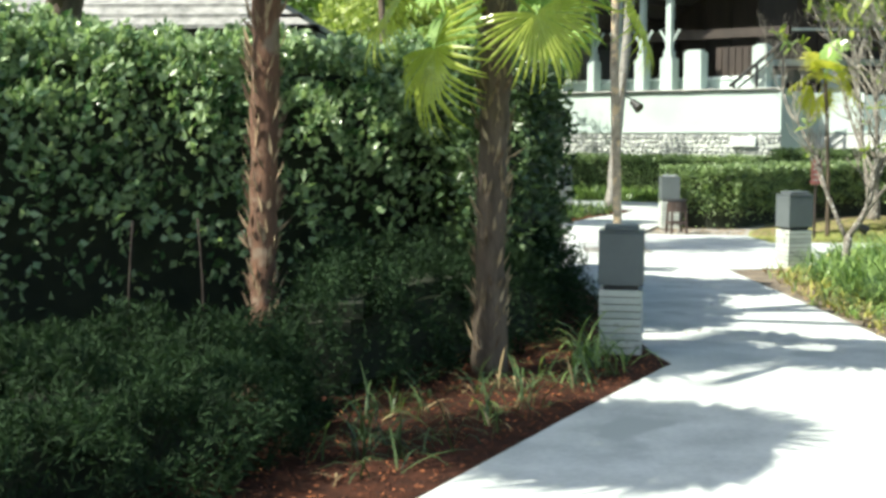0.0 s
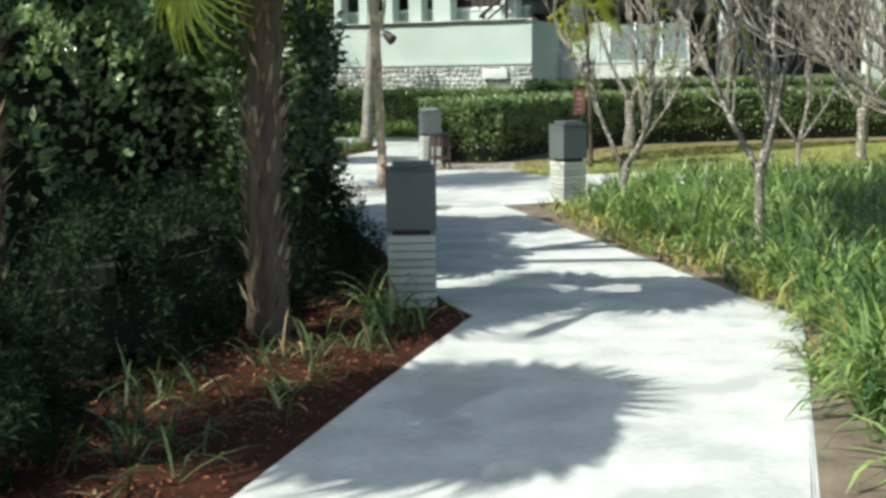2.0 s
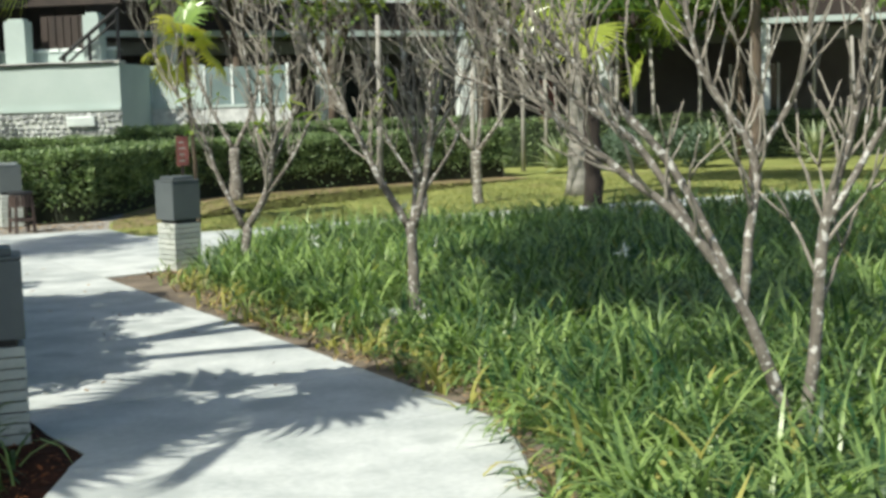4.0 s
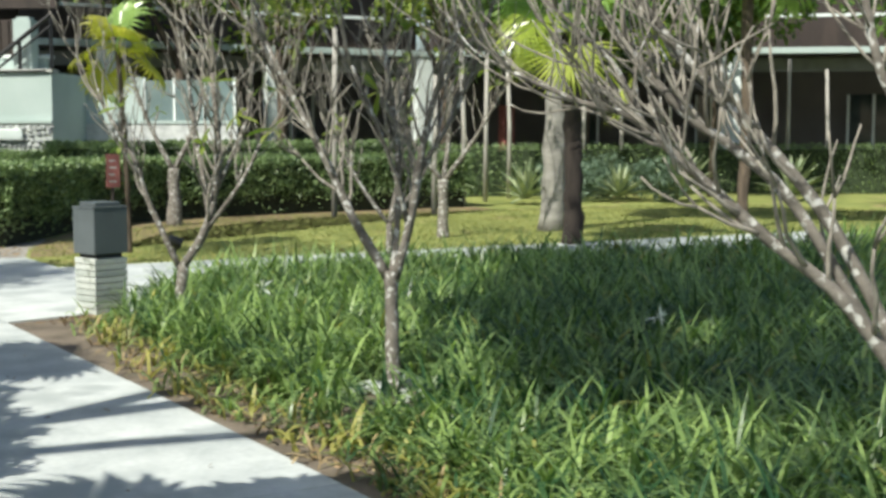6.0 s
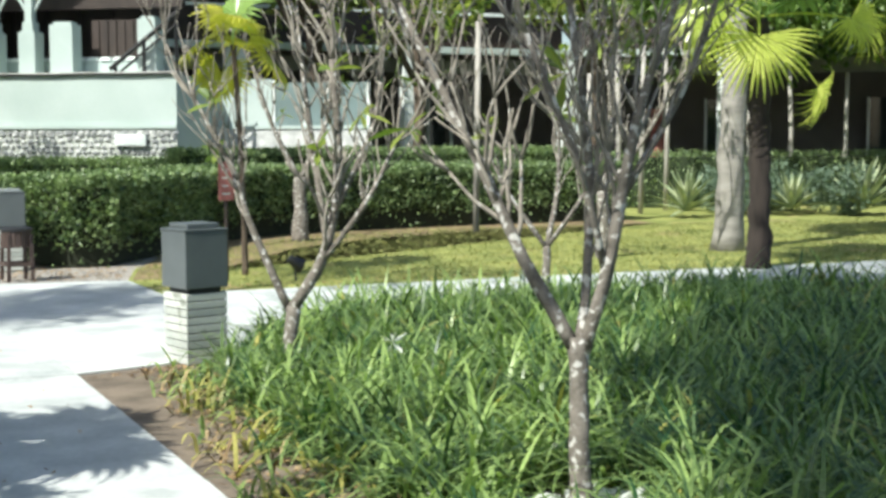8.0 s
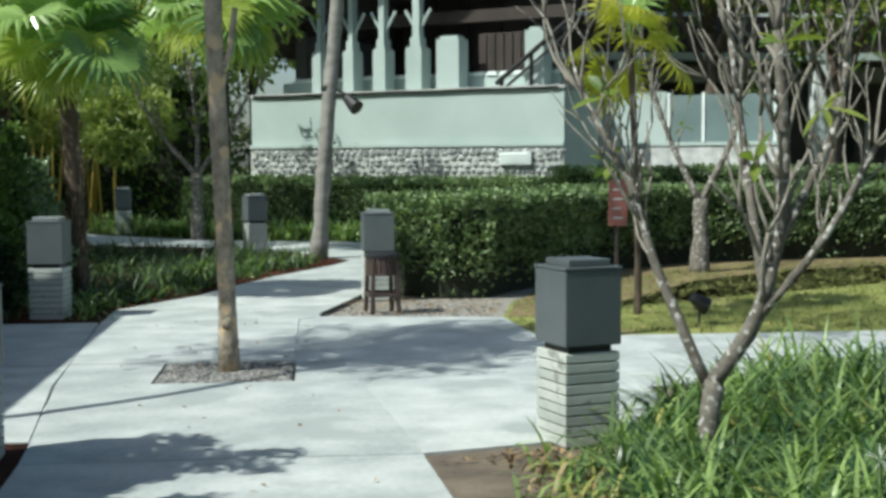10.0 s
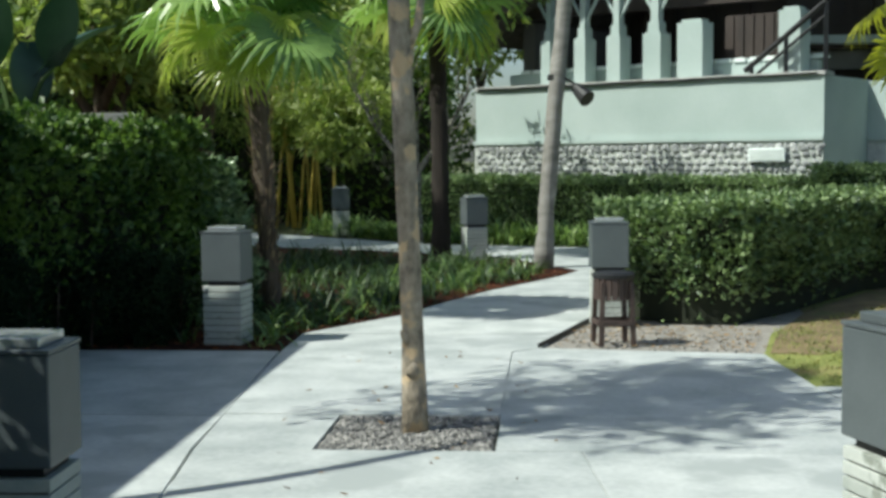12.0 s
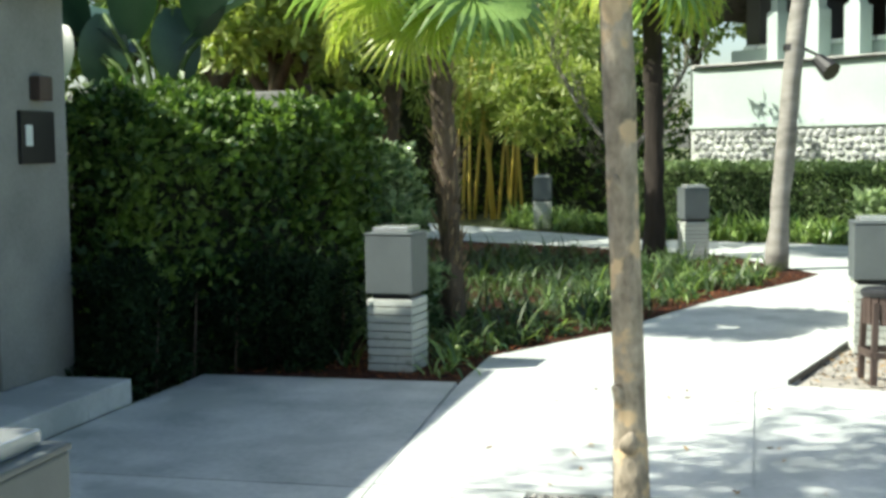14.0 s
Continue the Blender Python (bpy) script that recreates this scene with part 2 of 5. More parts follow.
def prism(points, z0, z1, bevel=0.0):
    """An upright block over a polygon given anticlockwise."""
    bm = bmesh.new()
    low = [bm.verts.new((x, y, z0)) for x, y in points]
    high = [bm.verts.new((x, y, z1)) for x, y in points]
    top = bm.faces.new(high)
    bm.faces.new(low[::-1])
    for a in range(len(points)):
        b = (a + 1) % len(points)
        bm.faces.new((low[a], low[b], high[b], high[a]))
    if bevel:
        bmesh.ops.bevel(bm, geom=list(top.edges), offset=bevel, segments=2, affect="EDGES")
    bmesh.ops.triangulate(bm, faces=[f for f in bm.faces if len(f.verts) > 4])
    return bm


def tube(bm, points, radii, sides=8, rough=0.0, cap=True):
    pts = [Vector(p) for p in points]
    rings, side = [], None
    for k, p in enumerate(pts):
        way = (pts[min(k + 1, len(pts) - 1)] - pts[max(k - 1, 0)]).normalized()
        side = way.orthogonal().normalized() if side is None else (side - way * side.dot(way)).normalized()
        other = way.cross(side)
        ring = []
        for s in range(sides):
            a = s / sides * math.tau
            r = radii[k] * (1 + rough * (noise.noise(p * 7 + Vector((math.cos(a), math.sin(a), 0)) * 1.7)))
            ring.append(bm.verts.new(p + (side * math.cos(a) + other * math.sin(a)) * r))
        rings.append(ring)
    for a, b in zip(rings, rings[1:]):
        for s in range(sides):
            bm.faces.new((a[s], a[(s + 1) % sides], b[(s + 1) % sides], b[s]))
    if cap:
        bm.faces.new(rings[-1])
        bm.faces.new(rings[0][::-1])
    return bm


def smooth_line(points, steps=4):
    """Catmull-Rom through the points."""
    p = [Vector(q) for q in points]
    p = [p[0] * 2 - p[1], *p, p[-1] * 2 - p[-2]]
    out = []
    for k in range(1, len(p) - 2):
        a, b, c, d = p[k - 1 : k + 3]
        for s in range(steps):
            t = s / steps
            out.append(0.5 * ((2 * b) + (c - a) * t + (2 * a - 5 * b + 4 * c - d) * t * t + (3 * b - a - 3 * c + d) * t ** 3))
    return [*out, p[-2]]


def unit(v):
    return v / np.maximum(np.linalg.norm(v, axis=1, keepdims=True), 1e-6)


def leaves(rng, pts, nrm, length, width, spread=0.9, droop=0.0):
    """Folded leaf shapes at the points: verts and triangles."""
    n = len(pts)
    d = unit(nrm + spread * rng.normal(size=(n, 3)) + (0, 0, -droop))
    s = unit(np.cross(d, rng.normal(size=(n, 3))))
    u = np.cross(s, d)
    ln = (length * rng.uniform(0.6, 1.3, n))[:, None]
    w = (width * rng.uniform(0.7, 1.25, n))[:, None]
    v = np.stack([pts, pts + d * ln * 0.45 + s * w / 2 + u * w * 0.25, pts + d * ln, pts + d * ln * 0.45 - s * w / 2 + u * w * 0.25], 1).reshape(-1, 3)
    k = np.arange(n)[:, None] * 4
    return v, np.concatenate([k + [0, 1, 2], k + [0, 2, 3]])


def ovate(rng, pts, nrm, length, width, spread=0.8, droop=0.0):
    """Broad pointed leaves with a folded midrib: verts and quads."""
    n = len(pts)
    d = unit(nrm + spread * rng.normal(size=(n, 3)) + (0, 0, -droop))
    s = unit(np.cross(d, rng.normal(size=(n, 3)) * 0.4 + (0, 0, 1.0)))
    u = np.cross(s, d)
    ln, w = (length * rng.uniform(0.7, 1.2, n))[:, None], (width * rng.uniform(0.8, 1.2, n))[:, None]
    rows = []
    for f, k in ((0.0, 0.05), (0.25, 0.55), (0.55, 1.0), (0.8, 0.75), (1.0, 0.04)):
        c = pts + d * ln * f - np.array((0, 0, 0.25)) * ln * f * f
        rows += [c - s * w * k / 2 + u * w * k * 0.12, c, c + s * w * k / 2 + u * w * k * 0.12]
    v = np.stack(rows, 1).reshape(-1, 3)
    base = np.arange(n)[:, None] * 15
    return v, np.concatenate([base + [3 * r + a, 3 * r + a + 1, 3 * r + a + 4, 3 * r + a + 3] for r in range(4) for a in (0, 1)])


def blades(rng, roots, length, width, lean=0.6, seg=4):
    """Arching strap leaves from the roots: verts and quads."""
    n = len(roots)
    az = rng.uniform(0, math.tau, n)
    out = np.stack([np.cos(az), np.sin(az), 0 * az], 1)
    side = np.stack([-np.sin(az), np.cos(az), 0 * az], 1)
    ln = length * rng.uniform(0.55, 1.25, n)
    tilt = rng.uniform(0.08, lean, n)
    bend = rng.uniform(0.7, 2.9, n)
    rows, p = [], roots.copy()
    for k in range(seg + 1):
        f = k / seg
        w = width * (0.75 + 0.5 * f) * (1 - f ** 3) * rng.uniform(0.9, 1.1, n) + 0.001
        rows += [p - side * w[:, None] / 2, p + side * w[:, None] / 2]
        a = tilt + bend * f
        p = p + (out * np.sin(a)[:, None] + np.array([0, 0, 1]) * np.cos(a)[:, None]) * (ln / seg)[:, None]
    v = np.stack(rows, 1).reshape(-1, 3)
    base = np.arange(n)[:, None] * 2 * (seg + 1)
    return v, np.concatenate([base + [2 * k, 2 * k + 1, 2 * k + 3, 2 * k + 2] for k in range(seg)])


def inside(poly, x, y):
    hit = np.zeros(len(x), bool)
    for (x0, y0), (x1, y1) in zip(poly, poly[1:] + poly[:1]):
        cross = (y0 > y) != (y1 > y)
        hit ^= cross & (x < (x1 - x0) * (y - y0) / (y1 - y0 + 1e-12) + x0)
    return hit


def scatter(rng, poly, count):
    p = np.array(poly)
    xs, ys = rng.uniform(p[:, 0].min(), p[:, 0].max(), count * 4), rng.uniform(p[:, 1].min(), p[:, 1].max(), count * 4)
    keep = inside(poly, xs, ys)
    return xs[keep][:count], ys[keep][:count]


def empty(name, x=0.0, y=0.0, z=0.0, label="", category="", group="", kind=""):
    ob = new(name)
    ob.matrix_world = pose(x, y, z)
    return tagged(ob, label, category, group, kind)


# ---- ground and paving ----
rng = np.random.default_rng(5)
ground = raw("ground", [(-400, -300, -0.05), (400, -300, -0.05), (400, 500, -0.05), (-400, 500, -0.05)], [(0, 1, 2, 3)], "earth")
tagged(ground, "brown-green earth running out to the horizon", "ground", kind="structure")

SLABS = [
    [(-0.6, -14), (1.9, -14), (1.9, -5.5), (-0.6, -5.5)],
    [(-0.6, -5.5), (1.9, -5.5), (1.9, -2.4), (2.05, -1.95), (-0.1, -1.8), (-0.6, -3.2)],
    [(-0.1, -1.8), (2.05, -1.95), (3.14, 0.56), (3.43, 1.25), (3.42, 1.6), (1.38, 1.6), (0.67, 0.0)],
    [(2.06, -1.95), (2.36, -1.2), (3.44, 1.23), (3.15, 0.56)],
    [(1.37, 1.6), (3.43, 1.6), (3.36, 2.8), (1.36, 2.8), (1.40, 2.3), (1.49, 1.82)],
    [(1.36, 2.8), (3.36, 2.8), (3.18, 5.6), (1.18, 5.6)],
    [(1.18, 5.6), (3.18, 5.6), (2.98, 8.5), (1.02, 8.5)],
    [(1.02, 8.5), (2.98, 8.5), (2.75, 10.72), (0.76, 10.72), (0.98, 9.0)],
    [(2.98, 8.5), (3.57, 8.66), (4.07, 8.92), (4.55, 9.5), (4.57, 10.2), (4.57, 10.72), (2.75, 10.72)],
    [(0.76, 10.72), (1.38, 10.72), (1.38, 11.62), (0.69, 11.62)],
    [(2.31, 10.72), (4.57, 10.72), (4.42, 11.62), (2.31, 11.62)],
    [(0.69, 11.62), (2.31, 11.62), (2.31, 14.06), (0.52, 14.06)],
    [(2.31, 11.62), (4.42, 11.62), (4.30, 12.65), (4.20, 14.03), (2.52, 14.28), (2.31, 14.06)],
    [(4.57, 10.2), (5.2, 10.45), (5.8, 10.62), (7.0, 10.75), (7.0, 12.63), (4.30, 12.65), (4.42, 11.62), (4.57, 10.72)],
    [(7.0, 10.75), (10.5, 10.8), (10.5, 12.60), (7.0, 12.63)],
    [(10.5, 10.8), (16, 10.8), (16, 12.5), (10.5, 12.60)],
    [(0.52, 14.06), (2.31, 14.06), (2.52, 14.28), (2.72, 15.05), (0.50, 15.05)],
    [(0.50, 15.05), (2.72, 15.05), (3.0, 16.1), (3.35, 17.7), (1.62, 17.7), (1.2, 16.35)],
    [(1.62, 17.7), (3.35, 17.7), (4.0, 20.4), (2.75, 20.4), (1.93, 18.6)],
    [(2.75, 20.4), (4.0, 20.4), (4.6, 22.6), (4.8, 24.1), (3.5, 25.3), (2.0, 23.4), (3.0, 21.2)],
    [(2.0, 23.4), (3.5, 25.3), (0.6, 26.3), (0.5, 24.5)],
    [(0.5, 24.5), (0.6, 26.3), (-2.5, 29.2), (-4.5, 31), (-6.5, 31), (-4.5, 27.7), (-1.8, 25.7)],
    [(-1.2, 9.0), (0.97, 9.0), (0.75, 10.72), (0.70, 11.55), (-1.2, 11.55)],
    [(-1.2, 11.55), (0.70, 11.55), (0.51, 14.05), (-1.2, 14.05)],
]


def inset(poly, d):
    """Each side moved inwards, for the joint between slabs."""
    out, n = [], len(poly)
    for k in range(n):
        p, q, r = (Vector(poly[(k + j) % n]) for j in (-1, 0, 1))
        a, b = (q - p).normalized(), (r - q).normalized()
        na, nb = Vector((-a.y, a.x)), Vector((-b.y, b.x))
        m = (na + nb)
        m = m / max(m.dot(na), 0.35)
        out.append(tuple(q + m * d))
    return out


pavement = empty("pavement", label="pale concrete garden path of large slabs", category="path", kind="structure")
for k, poly in enumerate(SLABS):
    area = sum(a[0] * b[1] - b[0] * a[1] for a, b in zip(poly, poly[1:] + poly[:1]))
    poly = poly if area > 0 else poly[::-1]
    part("slab", prism(inset(poly, 0.0045), -0.09, 0.0015 * (k % 3)), "concrete", pavement)

for poly in (
    [(-0.6, -14), (1.9, -14), (1.9, -2.4), (3.44, 1.25), (2.98, 8.5), (1.02, 8.5), (1.48, 1.8), (-0.6, -3.2)],
    [(0.9, 8.51), (3.0, 8.51), (4.5, 9.5), (4.5, 10.72), (0.8, 10.72)], [(0.6, 11.63), (4.3, 11.63), (4.1, 14.0), (0.6, 14.0)], [(2.32, 10.73), (4.4, 10.73), (4.4, 11.61), (2.32, 11.61)]):
    part("joint_bed", prism(inset(poly, 0.01), -0.047, -0.006), "concrete", pavement)
# planting beds: thin sheets of soil that butt against the paving
LEFT_BED = [(-12, -14), (-0.6, -14), (-0.6, -3.2), (-0.1, -1.8), (0.67, 0.0), (1.49, 1.82), (1.40, 2.3), (1.02, 8.5), (0.97, 9.0), (-12, 9.0)]
ENTRY_BED = [(-8, 14.05), (0.52, 14.06), (0.50, 15.05), (1.2, 16.35), (1.62, 17.7), (1.93, 18.6), (2.75, 20.4), (3.0, 21.2), (2.0, 23.4), (0.5, 24.5), (-1.8, 25.7), (-4.5, 27.7), (-8, 28)]
RIGHT_BED = [(1.9, -14), (30, -14), (30, 10.8), (10.5, 10.8), (7.0, 10.75), (5.8, 10.62), (5.2, 10.45), (4.57, 10.2), (4.55, 9.5), (4.07, 8.92), (3.57, 8.66), (2.98, 8.5), (3.18, 5.6), (3.36, 2.8), (3.39, 2.2), (3.45, 1.25), (2.36, -1.2), (1.9, -2.4)]
LAWN = [(4.30, 12.65), (16, 12.5), (40, 12.0), (40, 26), (5.5, 26), (5.0, 16.5), (4.45, 15.2), (4.20, 14.03)]
GRAVEL_C = [(2.52, 14.28), (4.20, 14.03), (4.45, 15.2), (5.0, 16.5), (5.5, 26), (4.8, 24.1), (4.0, 20.4), (3.35, 17.7), (3.0, 16.1), (2.72, 15.05)]
DRY = [(4.25, 14.07), (4.62, 14.02), (5.1, 14.5), (5.9, 15.6), (7.0, 17.3), (8.6, 18.6), (10.8, 19.4), (14.5, 19.8), (14.5, 20.9), (10.5, 20.6), (7.8, 20.0), (6.2, 18.8), (5.1, 16.9), (4.5, 15.2)]
for name, poly, z, material, label in (
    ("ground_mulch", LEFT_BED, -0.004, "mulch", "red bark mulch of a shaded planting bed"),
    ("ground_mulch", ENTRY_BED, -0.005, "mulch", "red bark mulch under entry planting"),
    ("ground_soil", RIGHT_BED, -0.010, "soil", "dry brown soil of the lily bed"),
    ("lawn", LAWN, -0.006, "lawn", "thin yellow-green sunlit lawn"),
    ("ground_gravel", GRAVEL_C, -0.014, "grit", "pale grit and bare earth under the clipped hedge"),
    ("ground_dry", DRY, -0.001, "dry_lawn", "dry brown turf along the foot of the clipped hedge"),
):
    tagged(part(name, prism(poly, -0.049, z), material), label, "ground", kind="structure")

# gravel square with stones round the lone trunk
pit = tagged(part("tree_pit", prism([(1.39, 10.73), (2.30, 10.73), (2.30, 11.61), (1.39, 11.61)], -0.048, -0.02), "gravel"), "square tree pit filled with grey gravel", "tree pit", kind="structure")


def pebbles(name, poly, count, size, z, material, label, parent=None):
    xs, ys = scatter(rng, poly, count)
    base = np.array([(1, 0, 0), (-1, 0, 0), (0, 1, 0), (0, -1, 0), (0, 0, 0.7), (0, 0, -0.7)], float)
    tri = np.array([(0, 2, 4), (2, 1, 4), (1, 3, 4), (3, 0, 4), (2, 0, 5), (1, 2, 5), (3, 1, 5), (0, 3, 5)])
    n = len(xs)
    s = size * rng.uniform(0.5, 1.3, (n, 1, 1)) * rng.uniform(0.6, 1.3, (n, 1, 3))
    a = rng.uniform(0, math.tau, n)
    rot = np.stack([np.stack([np.cos(a), -np.sin(a), 0 * a], 1), np.stack([np.sin(a), np.cos(a), 0 * a], 1), np.stack([0 * a, 0 * a, 0 * a + 1], 1)], 1)
    v = np.einsum("nij,nkj->nki", rot, base[None] * s) + np.stack([xs, ys, 0 * xs + z], 1)[:, None]
    return tagged(raw(name, v.reshape(-1, 3), (np.arange(n)[:, None, None] * 6 + tri[None]).reshape(-1, 3), material, parent), label, "gravel", kind="stuff")


pebbles("gravel", [(1.40, 10.74), (2.29, 10.74), (2.29, 11.60), (1.40, 11.60)], 2600, 0.016, -0.008, "pebble", "loose grey gravel stones in the tree pit")
pebbles("gravel", [(2.56, 14.30), (4.15, 14.07), (4.3, 15.1), (2.75, 15.6)], 420, 0.011, -0.008, "pebble", "scattered gravel and leaf litter beside the path")
for poly, count in (([(-1.2, -2.6), (-0.2, -1.9), (1.45, 1.8), (1.36, 2.3), (1.0, 8.4), (0.2, 8.4), (-0.4, 1.2)], 5200), ([(-1.2, 14.1), (0.5, 14.1), (0.5, 15.05), (1.93, 18.6), (2.9, 21), (2.0, 21.5), (0.6, 18), (-0.6, 15.6)], 4200)):
    xs, ys = scatter(rng, poly, count)
    v, f = leaves(rng, np.stack([xs, ys, 0 * xs + 0.006], 1), np.zeros((len(xs), 3)) + (0, 0, 0.15), 0.035, 0.012, 1.0)
    v[:, 2] = np.abs(v[:, 2]) * 0.5 + 0.002
    tagged(raw("mulch_chips", v, f, "chip"), "loose red bark chips", "mulch", kind="stuff")


edging = bmesh.new()
for p, q in (((2.51, 14.30), (2.715, 15.05)), ((2.725, 15.08), (2.995, 16.1)), ((2.995, 16.12), (3.345, 17.7))):
    e = (Vector(q) - Vector(p)).normalized()
    mid, ln = (Vector(p) + Vector(q)) / 2, (Vector(q) - Vector(p)).length
    g = bmesh.ops.create_cube(edging, size=1.0)
    bmesh.ops.transform(edging, verts=g["verts"], matrix=Matrix.Translation((mid.x, mid.y, -0.005)) @ Matrix.Rotation(math.atan2(e.y, e.x), 4, "Z") @ Matrix.Diagonal((ln, 0.014, 0.07, 1)))
tagged(part("edging", edging, "black"), "thin black metal edging along the gravel strip", "edging", kind="structure")


# ---- main building beyond the gardens ----
W0, W1 = Vector((-0.6, 32.0)), Vector((7.25, 26.6))
ALONG = (W1 - W0).normalized()
BACK = Vector((-ALONG.y, ALONG.x))
SPAN = (W1 - W0).length


def spot_on(s, d):
    """A place s metres along the terrace wall and d metres behind its face."""
    return W0 + ALONG * s + BACK * d


def block(s0, s1, d0, d1, z0, z1, bevel=0.0):
    return prism([tuple(spot_on(s, d)) for s, d in ((s0, d0), (s1, d0), (s1, d1), (s0, d1))], z0, z1, bevel)


terrace = empty("terrace_building", 3, 30, 0, "pale green-white terrace building with stone base and dark upper hall", "building", kind="structure")
terrace.matrix_world = Matrix.Identity(4)
WALL_TOP, STONE_TOP = 2.84, 1.74
part("wall", block(2.1, SPAN, 0.0, 0.35, 0.0, WALL_TOP, 0.02), "plaster", terrace)
part("return_wall", block(SPAN - 0.35, SPAN, 0.351, 2.0, 0.0, WALL_TOP, 0.02), "plaster", terrace)
part("set_back_wall", block(SPAN - 0.35, SPAN + 1.35, 2.001, 2.3, 0.0, WALL_TOP - 0.02, 0.02), "plaster", terrace)
part("set_back_ledge", block(SPAN + 0.01, SPAN + 3.6, 1.92, 1.999, STONE_TOP, STONE_TOP + 0.07, 0.01), "plaster", terrace)
part("set_back_base", block(SPAN + 0.01, SPAN + 3.6, 1.95, 2.0, 0.0, STONE_TOP - 0.002), "stone", terrace)
screen = part("glass_screen", block(SPAN + 1.40, SPAN + 3.5, 2.05, 2.08, STONE_TOP + 0.07, WALL_TOP - 0.1), "teal_glass", terrace)
for k in range(4):
    part("mullion", block(SPAN + 1.36 + k * 0.71, SPAN + 1.42 + k * 0.71, 2.02, 2.10, STONE_TOP + 0.071, WALL_TOP - 0.05), "rail", screen)
part("coping", block(2.1, SPAN + 0.03, -0.05, 0.36, WALL_TOP + 0.001, WALL_TOP + 0.07, 0.015), "mortar", terrace)
part("ledge", block(2.1, SPAN + 0.02, -0.09, -0.002, STONE_TOP, STONE_TOP + 0.07, 0.01), "plaster", terrace)
part("stone_backing", block(2.1, SPAN + 0.01, -0.04, -0.002, 0.0, STONE_TOP - 0.002), "block", terrace)
stones = bmesh.new()
z = 0.95
while z < STONE_TOP - 0.06:
    s = 2.12 + random.uniform(0, 0.2)
    while s < SPAN - 0.1:
        w, h = random.uniform(0.09, 0.20), random.uniform(0.09, 0.14)
        c = spot_on(s + w / 2, -0.05)
        m = Matrix.Translation((c.x, c.y, min(z + h / 2 + random.uniform(-0.03, 0.03), STONE_TOP - 0.09))) @ Matrix.Rotation(math.atan2(ALONG.y, ALONG.x), 4, "Z") @ Matrix.Diagonal((w * 0.47, 0.045, h * 0.47, 1))
        bmesh.ops.create_icosphere(stones, subdivisions=1, radius=1.0, matrix=m)
        s += w
    z += 0.12
part("rubble_stones", stones, "stone", terrace)
part("terrace_floor", block(2.1, SPAN - 0.36, 0.36, 9, 2.2, WALL_TOP - 0.25), "mortar", terrace)
# dark timber tone here stands for the unlit depth of the hall
part("hall_back_wall", block(2.6, SPAN - 0.5, 5.2, 5.5, WALL_TOP - 0.25, 7.0), "dark_wood", terrace)
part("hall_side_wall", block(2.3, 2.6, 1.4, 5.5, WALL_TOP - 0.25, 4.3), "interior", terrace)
part("hall_floor_beam", block(2.3, SPAN - 0.4, 1.3, 1.5, 4.35, 4.6), "dark_wood", terrace)
roof_bm = bmesh.new()
for d in (-0.45, 7.0):
    for s, zz in ((1.5, 4.05), (6.6, 7.7), (SPAN + 0.6, 7.7), (SPAN + 0.6, 7.4), (6.7, 7.4), (1.6, 3.85)):
        c = spot_on(s, d)
        roof_bm.verts.new((c.x, c.y, zz))
roof_bm.verts.ensure_lookup_table()
rv = list(roof_bm.verts)
for f in ((0, 5, 4, 1), (1, 4, 3, 2), (6, 7, 10, 11), (7, 8, 9, 10)):
    roof_bm.faces.new([rv[k] for k in f])
for k in range(6):
    m = (k + 1) % 6
    roof_bm.faces.new((rv[k], rv[m], rv[m + 6], rv[k + 6]))
bmesh.ops.recalc_face_normals(roof_bm, faces=roof_bm.faces)
part("roof", roof_bm, "roof", terrace)
for k in range(7):
    s = 2.4 + k * 0.6
    zz = 4.05 + (s - 1.5) * 0.715
    part("rafter", block(s - 0.05, s + 0.05, 0.2, 5.1, zz - 0.40, zz - 0.22), "dark_wood", terrace)
for s in np.arange(2.9, SPAN - 0.7, 0.9):
    part("wall_board", block(s, s + 0.08, 5.1, 5.19, WALL_TOP - 0.2, 6.9), "dark_wood", terrace)
for s, w in ((3.55, 0.11), (4.36, 0.13), (5.13, 0.15), (5.97, 0.19)):
    post = part("terrace_post", block(s - w, s + w, 0.40, 0.80, WALL_TOP + 0.072, WALL_TOP + 0.98, 0.03), "plaster", terrace)
    part("shoulder", block(s - w * 0.62, s + w * 0.62, 0.46, 0.74, WALL_TOP + 0.98, WALL_TOP + 1.2, 0.03), "plaster", post)
    top_z = min(4.05 + (s - 1.5) * 0.715 - 0.25, 7.3)
    part("shaft", block(s - w * 0.42, s + w * 0.42, 0.5, 0.70, WALL_TOP + 1.2, top_z), "plaster", post)
    for e in (-1, 1):
        brace = bmesh.new()
        a, b = spot_on(s, 0.6), spot_on(s + e * 0.3, 0.6)
        tube(brace, [(a.x, a.y, WALL_TOP + 1.25), (b.x, b.y, WALL_TOP + 1.75)], [0.035, 0.035], 6)
        part("brace", brace, "plaster", post)
for s, w, zz in ((6.78, 0.26, 1.16), (8.72, 0.20, 1.24)):
    part("terrace_pier", block(s - w, s + w, 0.38, 0.80, WALL_TOP + 0.072, WALL_TOP + zz, 0.06), "plaster", terrace)
part("pier_footing", block(2.1, SPAN - 0.36, 0.352, 0.9, WALL_TOP - 0.3, WALL_TOP + 0.07), "plaster", terrace)
part("balcony_parapet", block(2.3, SPAN - 0.5, 0.92, 1.1, WALL_TOP - 0.2, WALL_TOP + 0.36, 0.02), "plaster", terrace)
for s in np.arange(2.6, SPAN - 0.6, 0.30):
    part("scallop", block(s, s + 0.25, 0.88, 1.14, WALL_TOP + 0.361, WALL_TOP + 0.44, 0.03), "rail", terrace)
